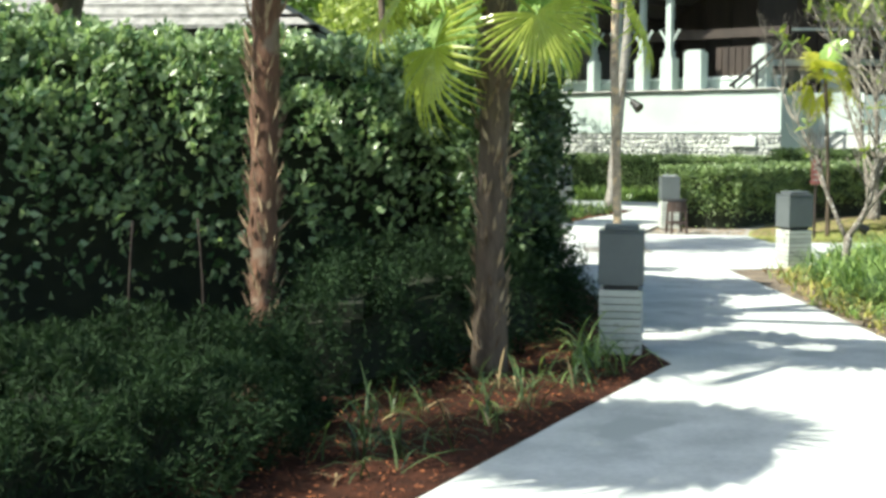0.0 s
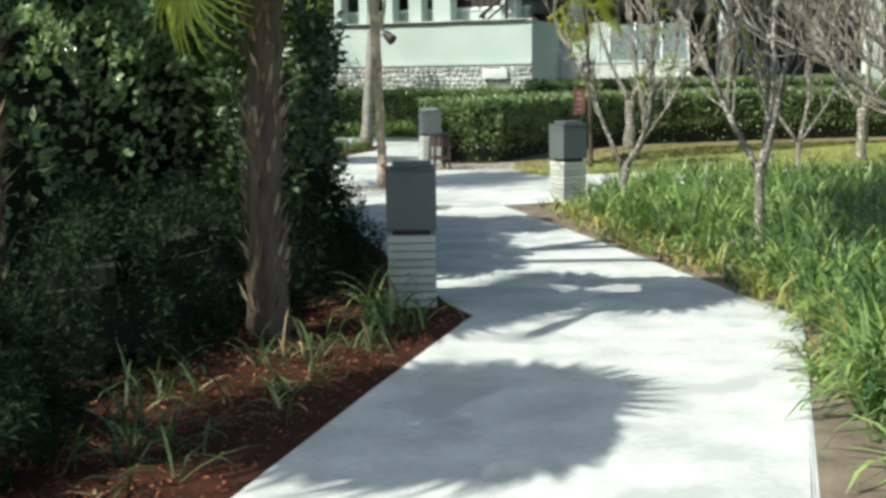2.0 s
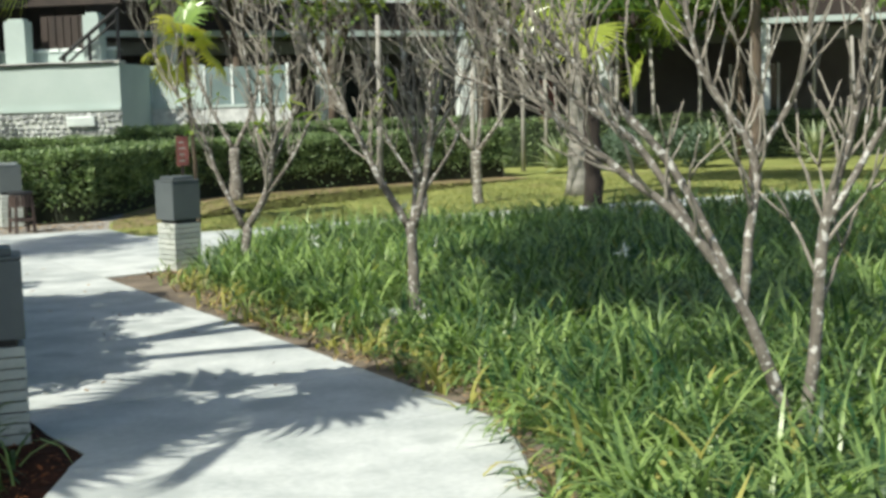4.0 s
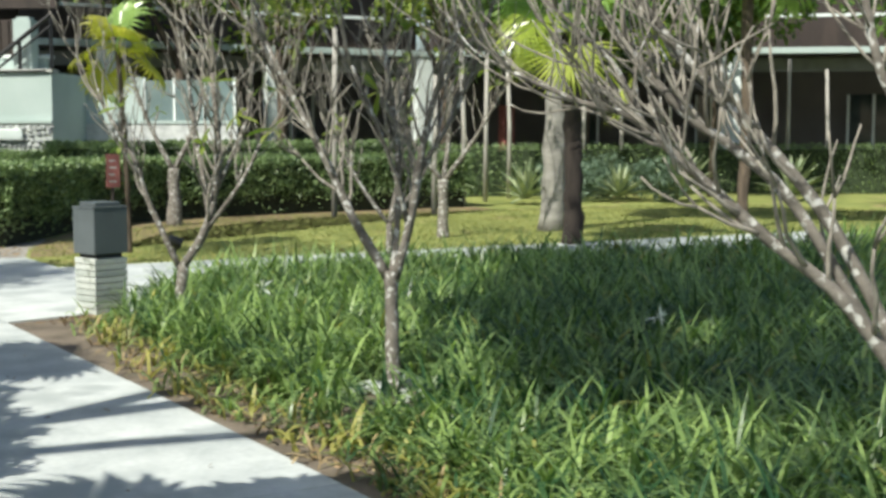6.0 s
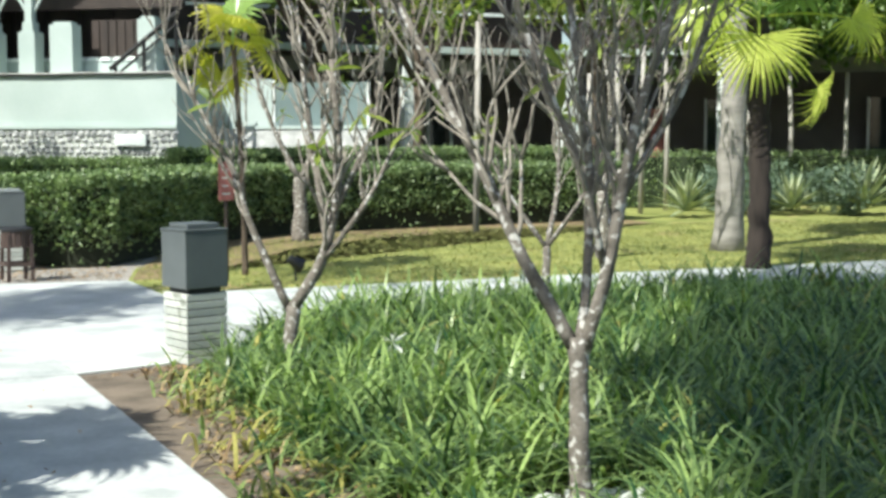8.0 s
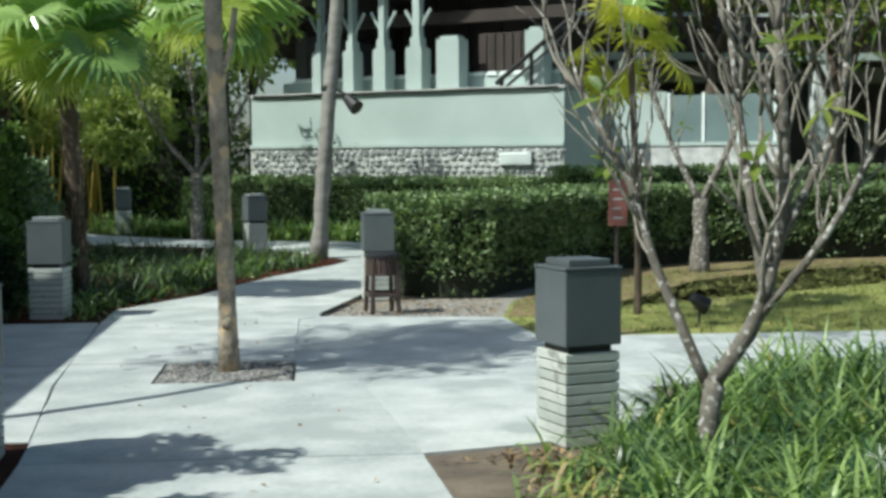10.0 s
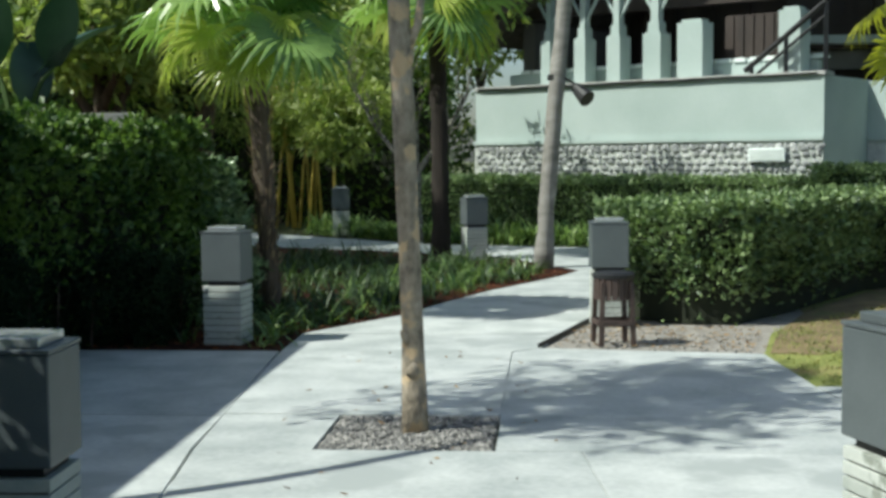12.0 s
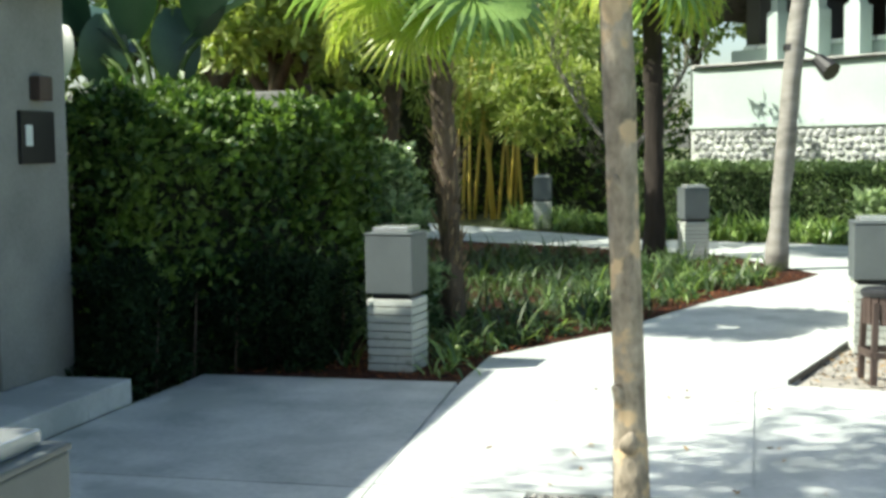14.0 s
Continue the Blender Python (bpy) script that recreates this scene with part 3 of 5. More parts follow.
part("timber_screen", block(7.1, 8.5, 1.2, 1.24, WALL_TOP + 0.3, WALL_TOP + 1.25), "dark_wood", terrace)
for s in np.arange(7.1, 8.45, 0.2):
    part("screen_board", block(s, s + 0.17, 1.16, 1.195, WALL_TOP + 0.45, WALL_TOP + 1.22), "dark_wood", terrace)
vent_s = (Vector((6.45, 27.15)) - W0).dot(ALONG)
vent = empty("wall_vent", label="white louvred vent box set in the stone base", category="vent")
part("vent_box", block(vent_s - 0.34, vent_s + 0.34, -0.17, -0.10, 1.38, 1.62, 0.01), "rail", vent)
for k in range(4):
    part("louvre", block(vent_s - 0.30, vent_s + 0.30, -0.185, -0.171, 1.41 + k * 0.05, 1.44 + k * 0.05), "rail", vent)
# dark line along the front of the coping, drawn as a thin black tube
cable = bmesh.new()
tube(cable, smooth_line([(*spot_on(2.2 + k * (SPAN - 2.3) / 8, -0.07), WALL_TOP + 0.03 - 0.012 * (k % 2)) for k in range(9)], 3), [0.016] * 25, 6)
tagged(part("cable", cable, "black"), "thin black line along the terrace coping", "cable")
# stair rail at the corner of the terrace
stair = empty("stair_rail", label="black metal stair handrail rising at the terrace corner", category="handrail")
RAIL_A, RAIL_B, RAIL_LOW, RAIL_RISE = SPAN - 1.55, SPAN - 0.02, WALL_TOP + 0.14, 1.15
for off in (0.0, 0.26):
    rail_bm = bmesh.new()
    a, b = spot_on(RAIL_A + off * 0.6, 0.2), spot_on(RAIL_B, 0.2)
    tube(rail_bm, [(a.x, a.y, RAIL_LOW + (off * 0.6 / (RAIL_B - RAIL_A)) * RAIL_RISE - off * 0.9), (b.x, b.y, RAIL_LOW + RAIL_RISE - off * 0.9)], [0.05 if off == 0 else 0.03] * 2, 6)
    part("rail", rail_bm, "black", stair)
for f in (0.08, 0.5, 0.97):
    c = spot_on(RAIL_A + (RAIL_B - RAIL_A) * f, 0.2)
    part("baluster", prism([(c.x - 0.035, c.y - 0.035), (c.x + 0.035, c.y - 0.035), (c.x + 0.035, c.y + 0.035), (c.x - 0.035, c.y + 0.035)], WALL_TOP + 0.06, RAIL_LOW + RAIL_RISE * f), "black", stair)

# long colonnade to the east of it
wing = empty("colonnade_wing", label="long shaded colonnade with white columns and dark openings", category="building", kind="structure")
FACE = [(7.6, 31.5), (19.0, 31.5), (31.0, 22.0), (44.0, 12.0)]
for (xa, ya), (xb, yb) in zip(FACE, FACE[1:]):
    a, b = Vector((xa, ya)), Vector((xb, yb))
    way, ln = (b - a).normalized(), (b - a).length
    out = Vector((way.y, -way.x))

    def strip(s0, s1, d0, d1, z0, z1, bevel=0.0):
        q = [a + way * s + out * d for s, d in ((s0, d1), (s1, d1), (s1, d0), (s0, d0))]
        return prism([tuple(p) for p in q], z0, z1, bevel)

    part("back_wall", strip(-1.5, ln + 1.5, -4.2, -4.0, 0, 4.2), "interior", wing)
    part("plinth", strip(0, ln, -4.0, 0.1, 0.0, 0.45, 0.02), "mortar", wing)
    part("beam", strip(0, ln, -0.3, 0.05, 3.25, 3.62, 0.02), "grey_wall", wing)
    part("upper_rail", strip(0, ln, 0.6, 0.66, 4.7, 4.78), "rail", wing)
    part("wing_ceiling", strip(-0.4, ln + 0.4, -4.0, 0.45, 3.63, 3.74), "dark_wood", wing)
    part("upper_wall", strip(0, ln, -0.6, -0.4, 3.75, 7.5), "dark_wood", wing)
    part("wing_roof", strip(-0.6, ln + 0.6, -5, 0.9, 7.5, 7.8), "roof", wing)
    s = 1.9 if xa < 10 else 4.3
    while s < ln:
        column = part("column", strip(s - 0.25, s + 0.25, 0.50, 0.90, 0.0, 3.70, 0.025), "rail", wing)
        part("base", strip(s - 0.31, s + 0.31, 0.44, 0.96, 0.001, 0.35, 0.02), "mortar", column)
        s += 4.56
    part("edge_beam", strip(0, ln, 0.46, 0.94, 3.701, 3.86, 0.02), "plaster", wing)
    s = 3.4
    while s < ln - 1.2:
        door = part("glazed_door", strip(s, s + 1.6, -3.99, -3.93, 0.46, 2.7), "glass", wing)
        for e in (0, 0.76, 1.52):
            part("door_stile", strip(s + e, s + e + 0.08, -3.925, -3.88, 0.46, 2.7), "rail", door)
        s += 4.6


cabinet = empty("hose_cabinet", 21.6, 31.0, 0, "dark red cabinet standing in the shaded colonnade", "cabinet")
part("body", boxed(-0.2, 0.2, -0.15, 0.15, 0.45, 2.35, 0.02), "red", cabinet)
part("cabinet_door", boxed(-0.17, 0.17, -0.175, -0.152, 0.55, 2.28, 0.01), "red", cabinet)

# ---- villa at the entry ----
villa = empty("villa", label="grey rendered villa entrance with dark door and grey shingle roof", category="house", kind="structure")
part("wall", boxed(-2.42, -1.91, 5.5, 11.28, 0.0, 2.40), "grey_wall", villa)
part("wall_over_door", boxed(-2.42, -1.91, 11.281, 12.44, 2.01, 2.40), "grey_wall", villa)
part("gate_pillar", boxed(-2.42, -1.73, 12.58, 13.36, 0.0, 2.40, 0.012), "grey_wall", villa)
part("wall_end", boxed(-2.42, -1.911, 12.441, 12.579, 0.0, 2.40), "grey_wall", villa)
part("garden_wall", boxed(-7.0, -1.2, 15.9, 16.1, 0.0, 1.92, 0.01), "grey_wall", villa)
part("west_wall", boxed(-7.25, -7.0, 5.5, 15.9, 0.0, 2.40), "grey_wall", villa)
part("south_wall", boxed(-7.0, -2.43, 5.5, 5.75, 0.0, 2.40), "grey_wall", villa)
part("soffit", boxed(-7.3, -1.52, 5.2, 13.45, 2.41, 2.60), "grey_wall", villa)
part("doorstep", boxed(-1.909, -1.205, 9.0, 12.57, 0.0, 0.15, 0.012), "concrete", villa)
part("doorstep", boxed(-1.72, -1.205, 12.572, 13.07, 0.0, 0.149, 0.012), "concrete", villa)
vr = bmesh.new()
vv = [vr.verts.new(p) for p in ((-7.6, 4.9, 2.61), (-1.5, 4.9, 2.61), (-1.5, 13.5, 2.61), (-7.6, 13.5, 2.61), (-4.6, 7.9, 4.5), (-4.6, 10.6, 4.5))]
for f in ((0, 1, 4), (1, 2, 5, 4), (2, 3, 5), (3, 0, 4, 5), (3, 2, 1, 0)):
    vr.faces.new([vv[k] for k in f])
part("roof", vr, "grey_roof", villa)
for k in range(16):
    f0 = k / 16
    zc, xa, ya, yb = 2.63 + 1.86 * f0, -1.5 - 3.1 * f0, 4.9 + 3.0 * f0, 13.5 - 2.9 * f0
    part("shingle_course", prism([(xa - 0.26, ya), (xa, ya), (xa, yb), (xa - 0.26, yb)], zc - 0.02, zc + 0.02, 0.004), "grey_roof", villa)
    part("shingle_course", prism([(-4.6 - 3.0 * (1 - f0), ya), (xa, ya), (xa, ya + 0.26), (-4.6 - 3.0 * (1 - f0), ya + 0.26)], zc - 0.02, zc + 0.018, 0.004), "grey_roof", villa)
entry = empty("door_1", label="dark brown timber entrance door, closed", category="door", kind="structure")
part("door_leaf", boxed(-2.08, -2.02, 11.29, 12.43, 0.0, 2.0, 0.004), "door_wood", entry)
for k in range(5):
    part("door_plank", boxed(-2.018, -2.0, 11.30 + k * 0.226, 11.30 + k * 0.226 + 0.218, 0.16, 1.99, 0.003), "door_wood", entry)
knob = bmesh.new()
bmesh.ops.create_uvsphere(knob, u_segments=12, v_segments=8, radius=0.03, matrix=Matrix.Translation((-1.97, 12.3, 1.05)))
part("door_knob", knob, "lid_metal", entry, smooth=True)


# ---- lamp bollards ----
def bollard(x, y, turn, lid="lid_metal"):
    top = empty("lamp_bollard", label="bollard lamp with grey metal box on ribbed cast-stone base", category="bollard lamp", group="bollard lamps along the path")
    part("core", boxed(-0.145, 0.145, -0.145, 0.145, -0.04, 0.475), "groove", top)
    courses = 9
    h = 0.48 / courses
    for k in range(courses):
        w = 0.157
        part("stone_course", boxed(-w, w, -w, w, k * h + 0.004, (k + 1) * h - 0.004, 0.004), "block", top)
    part("neck", boxed(-0.125, 0.125, -0.125, 0.125, 0.477, 0.515), "black", top)
    body = part("lamp_box", boxed(-0.163, 0.163, -0.163, 0.163, 0.512, 0.895, 0.008), "lamp_metal", top)
    part("rim", boxed(-0.167, 0.167, -0.167, 0.167, 0.897, 0.912, 0.004), "lamp_metal", body)
    part("lid", boxed(-0.122, 0.122, -0.122, 0.122, 0.913, 0.948, 0.006), lid, body, "raised square metal lid")
    top.matrix_world = pose(x, y, 0, 0, 0, turn)
    return top


first = bollard(1.17, 2.33, -7, "lamp_metal")
copy_thing(first, pose(3.80, 8.72, 0, 0, 0, 18))
silver = bollard(3.12, 15.75, 3)
for x, y, turn in ((0.76, 8.56, 2), (0.0, 14.5, -4), (-1.40, 29.0, 6), (1.52, 23.0, 20)):
    copy_thing(silver, pose(x, y, -0.055 if x == 0.76 else 0, 0, 0, turn))


# ---- hedges and shrubs ----
def hedge(name, outline, z1, leaf, width, count, label, category="hedge", material="hedge_leaf", lump=0.10, seed=1, parts_open=True, z0=0.0, spread=0.9, slope=0.0, inner="core", thin=0.14, bare=0.0):
    """A near-black core, its colour standing for the shade inside, with leaves standing out of its faces; outline
    anticlockwise. bare: height under which the leaves thin out and show that core.
    """
    r = np.random.default_rng(seed)
    top = empty(name, label=label, category=category)
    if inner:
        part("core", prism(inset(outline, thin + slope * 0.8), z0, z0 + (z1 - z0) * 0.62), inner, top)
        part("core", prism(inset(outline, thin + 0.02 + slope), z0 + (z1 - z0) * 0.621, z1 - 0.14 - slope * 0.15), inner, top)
    else:
        sxs, sys_ = scatter(r, outline, 80)
        for sx, sy in zip(sxs[:5].tolist(), sys_[:5].tolist()):
            part("stem", tube(bmesh.new(), [(sx, sy, -0.02), (sx + 0.03, sy + 0.02, (z1 - z0) * 0.8)], [0.012, 0.007], 6), "palm_bark", top, smooth=True)
    p = np.array(outline)
    q = np.roll(p, -1, 0)
    ln = np.linalg.norm(q - p, axis=1)
    area_side = ln * (z1 - z0)
    a_top = abs(sum(a[0] * b[1] - b[0] * a[1] for a, b in zip(p, q))) / 2
    n_top = int(count * a_top / (a_top + area_side.sum()))
    pts, nr = [], []
    xs, ys = scatter(r, inset(outline, slope), n_top)
    pts.append(np.stack([xs, ys, 0 * xs + z1 - 0.05], 1)), nr.append(np.zeros((len(xs), 3)) + (0, 0, 0.22))
    for a, b, l in zip(p, q, ln):
        k = int(count * l * (z1 - z0) / (a_top + area_side.sum()))
        s = r.uniform(0, 1, k)
        d = (b - a) / l
        n = np.array((d[1], -d[0], 0.35))
        zz = z0 + (z1 - z0) * r.uniform(0, 1, k)
        xy = a + (b - a) * s[:, None] - np.array((d[1], -d[0])) * (0.05 + slope * ((zz - z0) / (z1 - z0)) ** (2 if slope < 1 else 2.7))[:, None]
        n = n + np.array((0, 0, slope))
        pts.append(np.column_stack([xy, zz])), nr.append(np.zeros((k, 3)) + n)
    pts, nr = np.concatenate(pts), np.concatenate(nr)
    # fewer leaves low down, so the core's painted shade darkens the foot
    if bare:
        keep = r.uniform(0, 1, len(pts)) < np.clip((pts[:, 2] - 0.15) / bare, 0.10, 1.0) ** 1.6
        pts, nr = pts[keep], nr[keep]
    w = np.array([noise.noise(Vector(v) * 2.3) + 0.6 * noise.noise(Vector(v) * 6.1) for v in pts])
    pts = pts + unit(nr) * (lump * w + r.uniform(-0.10, 0.03, len(pts)))[:, None]
    v, f = leaves(r, pts, nr * 0.8, leaf, width, spread)
    tagged(raw("foliage", v, f, material, top), kind="stuff")
    return top


WEST = [(-7.5, -4.2), (-4.6, -3.2), (-2.6, 0.5), (-1.1, 2.2), (-0.05, 3.4), (0.35, 5.2), (0.62, 8.2), (-1.9, 8.5), (-2.6, 5.2), (-5.0, 4.4), (-7.5, 1.5)]
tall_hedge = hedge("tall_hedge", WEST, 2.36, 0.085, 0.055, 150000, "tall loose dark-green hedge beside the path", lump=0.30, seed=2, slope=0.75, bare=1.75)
for k, (sx, sy) in enumerate(((-1.72, 1.12), (-2.05, 0.75))):
    part("stem", tube(bmesh.new(), smooth_line([(sx, sy, -0.04), (sx + 0.03 * (-1) ** k, sy + 0.04, 0.5), (sx - 0.02, sy + 0.12, 1.05)], 4), np.linspace(0.011, 0.007, 9), 7, 0.3), "palm_dark", tall_hedge, "thin bare stem", smooth=True)
hedge("low_hedge", [(-1.0, 0.0), (-0.62, 0.12), (-0.30, 0.6), (-0.02, 1.25), (0.30, 1.80), (0.72, 2.6), (1.0, 3.4), (1.0, 5.0), (0.9, 7.0), (0.4, 7.8), (0.1, 5.0), (-0.3, 3.6), (-1.3, 2.3)], 0.74, 0.05, 0.013, 52000, "low feathery shrubs at the foot of the hedge, shade in their colour", "shrub", lump=0.3, seed=3, material="fern_shaded", slope=0.3, spread=1.2, thin=0.2)
hedge("hedge_end", [(-0.1, 2.8), (0.50, 2.8), (0.70, 3.5), (0.80, 5.0), (0.80, 6.8), (0.1, 7.0), (-0.3, 4.2)], 2.2, 0.085, 0.05, 30000, "leafy end of the tall hedge beside a palm, shade in its colour", material="hedge_leaf_shaded", lump=0.28, seed=13, slope=0.12, bare=1.9)
hedge("fern_shrub", [(-4.4, -3.0), (-1.45, -3.0), (-0.80, -1.7), (-0.62, -0.5), (-0.9, 0.3), (-3.0, 0.0)], 0.54, 0.065, 0.011, 76000, "feathery low shrub near the path, its green darkened for shade", "shrub", "fern_shaded", lump=0.26, seed=4, spread=1.2, slope=0.25, thin=0.3)
hedge("entry_hedge", [(-1.70, 13.45), (-1.35, 13.5), (-0.55, 14.9), (-0.4, 15.8), (-1.15, 15.85), (-1.9, 15.8), (-2.4, 13.4)], 1.80, 0.08, 0.045, 34000, "dense green hedge beside the villa entrance", lump=0.28, seed=5, slope=0.2, material="tree_leaf", bare=1.2)
hedge("entry_shrub", [(-1.70, 13.38), (-1.28, 13.2), (-1.22, 14.1), (-0.45, 14.2), (-0.45, 14.8), (-1.6, 14.0)], 0.72, 0.07, 0.022, 14000, "low shrub under the entrance hedge, shade in its colour", "shrub", "fern_shaded", lump=0.24, seed=6, spread=1.2, inner=None)
hedge("entry_bush", [(-1.3, 15.7), (-0.45, 15.55), (-0.2, 16.0), (-0.4, 16.9), (-1.6, 17.2)], 1.42, 0.09, 0.045, 12000, "rounded green bush behind the entrance hedge", "shrub", lump=0.25, seed=12, slope=0.2)
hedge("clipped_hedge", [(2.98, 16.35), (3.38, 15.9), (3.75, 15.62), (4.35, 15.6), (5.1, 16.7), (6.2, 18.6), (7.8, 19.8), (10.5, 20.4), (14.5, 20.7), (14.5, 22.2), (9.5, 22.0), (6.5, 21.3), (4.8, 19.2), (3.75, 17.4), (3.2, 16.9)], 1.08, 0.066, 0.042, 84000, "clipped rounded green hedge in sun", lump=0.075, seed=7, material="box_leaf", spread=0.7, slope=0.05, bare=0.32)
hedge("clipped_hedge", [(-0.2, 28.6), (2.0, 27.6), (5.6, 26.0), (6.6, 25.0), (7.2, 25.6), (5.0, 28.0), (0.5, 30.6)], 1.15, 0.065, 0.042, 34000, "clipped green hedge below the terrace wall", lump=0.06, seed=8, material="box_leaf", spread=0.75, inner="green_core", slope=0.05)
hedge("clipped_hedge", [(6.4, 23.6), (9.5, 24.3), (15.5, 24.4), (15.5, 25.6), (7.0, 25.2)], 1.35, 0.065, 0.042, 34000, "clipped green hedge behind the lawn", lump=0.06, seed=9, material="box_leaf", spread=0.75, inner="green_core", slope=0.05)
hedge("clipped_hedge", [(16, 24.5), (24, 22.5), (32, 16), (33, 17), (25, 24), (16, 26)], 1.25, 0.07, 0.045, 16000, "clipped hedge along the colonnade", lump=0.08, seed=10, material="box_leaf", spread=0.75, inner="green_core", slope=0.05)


hedge("shrub_bank", [(-11, 33.2), (-3.5, 33.6), (0.4, 32.4), (1.0, 34.5), (-11, 37)], 3.4, 0.16, 0.08, 16000, "dark leafy shrub bank beyond the far path", "shrub", lump=0.6, seed=11, slope=0.5, material="tree_leaf")


# ---- strap-leaved plants ----
def strap_bed(name, poly, count, length, width, label, material="lily", seed=1, lean=0.6, clump=7, z=-0.01):
    r = np.random.default_rng(seed)
    xs, ys = scatter(r, poly, max(count // clump, 1))
    clear = np.ones(len(xs), bool)
    for cx, cy, cr in ((4.49, 4.47, 0.40), (4.28, 4.16, 0.36), (4.06, 3.84, 0.26), (4.18, 7.72, 0.16), (4.28, 0.14, 0.2), (3.8, 8.72, 0.26)):
        clear &= (xs - cx) ** 2 + (ys - cy) ** 2 > cr * cr
    xs, ys = xs[clear], ys[clear]
    xs, ys = np.repeat(xs, clump) + r.normal(0, 0.035, len(xs) * clump), np.repeat(ys, clump) + r.normal(0, 0.035, len(ys) * clump)
    v, f = blades(r, np.stack([xs, ys, 0 * xs + z], 1), length, width, lean)
    return tagged(raw(name, v, f, material), label, "plants", kind="stuff")


LILY = [(3.62, 1.5), (3.24, 0.25), (2.78, -0.85), (2.35, -2.6), (14, -4), (22, 2), (22, 10.6), (10.5, 10.5), (7.0, 10.45), (5.6, 10.3), (4.85, 9.9), (4.75, 9.3), (4.35, 8.75), (4.0, 8.2), (3.85, 5.6), (3.85, 2.8)]
NEAR_LILY = [(3.62, 1.4), (3.22, 0.2), (2.72, -0.95), (6.5, -1.2), (7.5, 0.5), (9.0, 4.5), (9.0, 10.3), (5.6, 10.3), (4.75, 9.5), (4.15, 8.75), (3.95, 8.35), (3.74, 8.05), (3.74, 5.6), (3.80, 2.8)]
strap_bed("lily_bed", NEAR_LILY, 44000, 0.47, 0.020, "dense bed of green strap-leaved lilies", seed=20, lean=1.2)
strap_bed("lily_bed", LILY, 36000, 0.49, 0.026, "wide bed of green strap-leaved lilies", seed=21, lean=1.0)
strap_bed("lily_bed", [(2.85, -0.9), (2.45, -2.3), (3.2, -3.4), (6.0, -3.0), (6.5, -1.2)], 3600, 0.42, 0.022, "lilies at the near end of the bed", seed=34, lean=1.2)
strap_bed("lily_leaves", LILY, 3000, 0.45, 0.028, "yellowing leaves among the lilies", "lily_yellow", 22, 0.9, 2)
EDGE = [(3.25, 5.6), (3.45, 2.8), (3.42, 1.3), (2.75, -0.3), (3.0, -0.3), (3.7, 1.0), (3.95, 2.8), (3.8, 5.6), (3.7, 8.4), (3.4, 8.3)]
strap_bed("dry_leaves", EDGE, 330, 0.20, 0.018, "dry bent leaves at the bed's edge", "dry", 23, 1.5, 3)
strap_bed("lily_leaves", EDGE, 300, 0.26, 0.024, "yellow-green leaves at the bed's edge", "lily_yellow", 24, 1.1, 4)
strap_bed("lily_bed", EDGE, 420, 0.24, 0.02, "short lilies at the bed's edge", "lily", 35, 1.2, 5)
strap_bed("lily_clump", [(0.75, 1.55), (1.3, 1.75), (1.15, 2.2), (0.85, 2.1)], 60, 0.40, 0.02, "green strap-leaved clump beside the bollard lamp", "lily", 25, 1.0, 6)
strap_bed("lily_bed", [(-0.9, -1.3), (-0.25, -1.4), (0.6, 0.2), (1.2, 1.6), (0.6, 1.7), (-0.3, 0.4)], 230, 0.36, 0.012, "thin strap leaves in the mulch, shade in their colour", "strap_shaded", 26, 1.2, 5)
strap_bed("lily_bed", [(-0.2, -1.2), (0.55, 0.2), (1.15, 1.5), (0.7, 1.6), (-0.1, 0.3)], 25, 0.40, 0.012, "thin green strap leaves along the mulch edge", "lily", 32, 1.3, 5)
strap_bed("dry_leaves", [(-0.9, -1.6), (-0.2, -1.6), (1.3, 1.7), (0.4, 1.9)], 30, 0.24, 0.012, "bent straw-coloured leaves lying in the mulch", "dry", 33, 1.5, 3)
strap_bed("lily_bed", [(0.35, 15.0), (1.1, 16.5), (1.8, 18.6), (2.6, 20.6), (1.4, 22.6), (-0.5, 24), (-2.5, 24), (-0.3, 16.5), (-0.1, 15.0)], 2700, 0.34, 0.022, "bed of strap-leaved plants along the entry path, darkened for shade", "strap_shaded", 27, 1.0, 6)
strap_bed("lily_bed", [(0.35, 15.0), (1.1, 16.5), (1.8, 18.6), (2.6, 20.6), (1.4, 22.0), (0.2, 17.5), (-0.1, 15.0)], 700, 0.30, 0.022, "scattered green lilies at the edge of the entry path", "lily", 31, 1.0, 5)
strap_bed("lily_bed", [(-0.35, 14.15), (0.4, 14.15), (0.4, 15.0), (-0.4, 14.9)], 70, 0.32, 0.024, "small lilies round the bollard lamp", "lily", 28, 0.9, 6)
strap_bed("lily_bed", [(-2.2, 29.6), (0.6, 26.8), (3.4, 25.6), (5.2, 25.6), (1.8, 27.4), (-0.4, 28.5), (-2.0, 31)], 5200, 0.5, 0.035, "lilies under the far clipped hedge", "lily", 29, 0.8, 6)
strap_bed("lawn_grass", [(4.35, 12.75), (15, 12.6), (22, 13), (20, 19.5), (10, 20.0), (7.6, 19.3), (5.4, 16.6), (4.5, 15.3), (4.28, 14.1)], 60000, 0.055, 0.010, "short yellow-green lawn grass", "lawn_blade", 30, 1.0, 3)


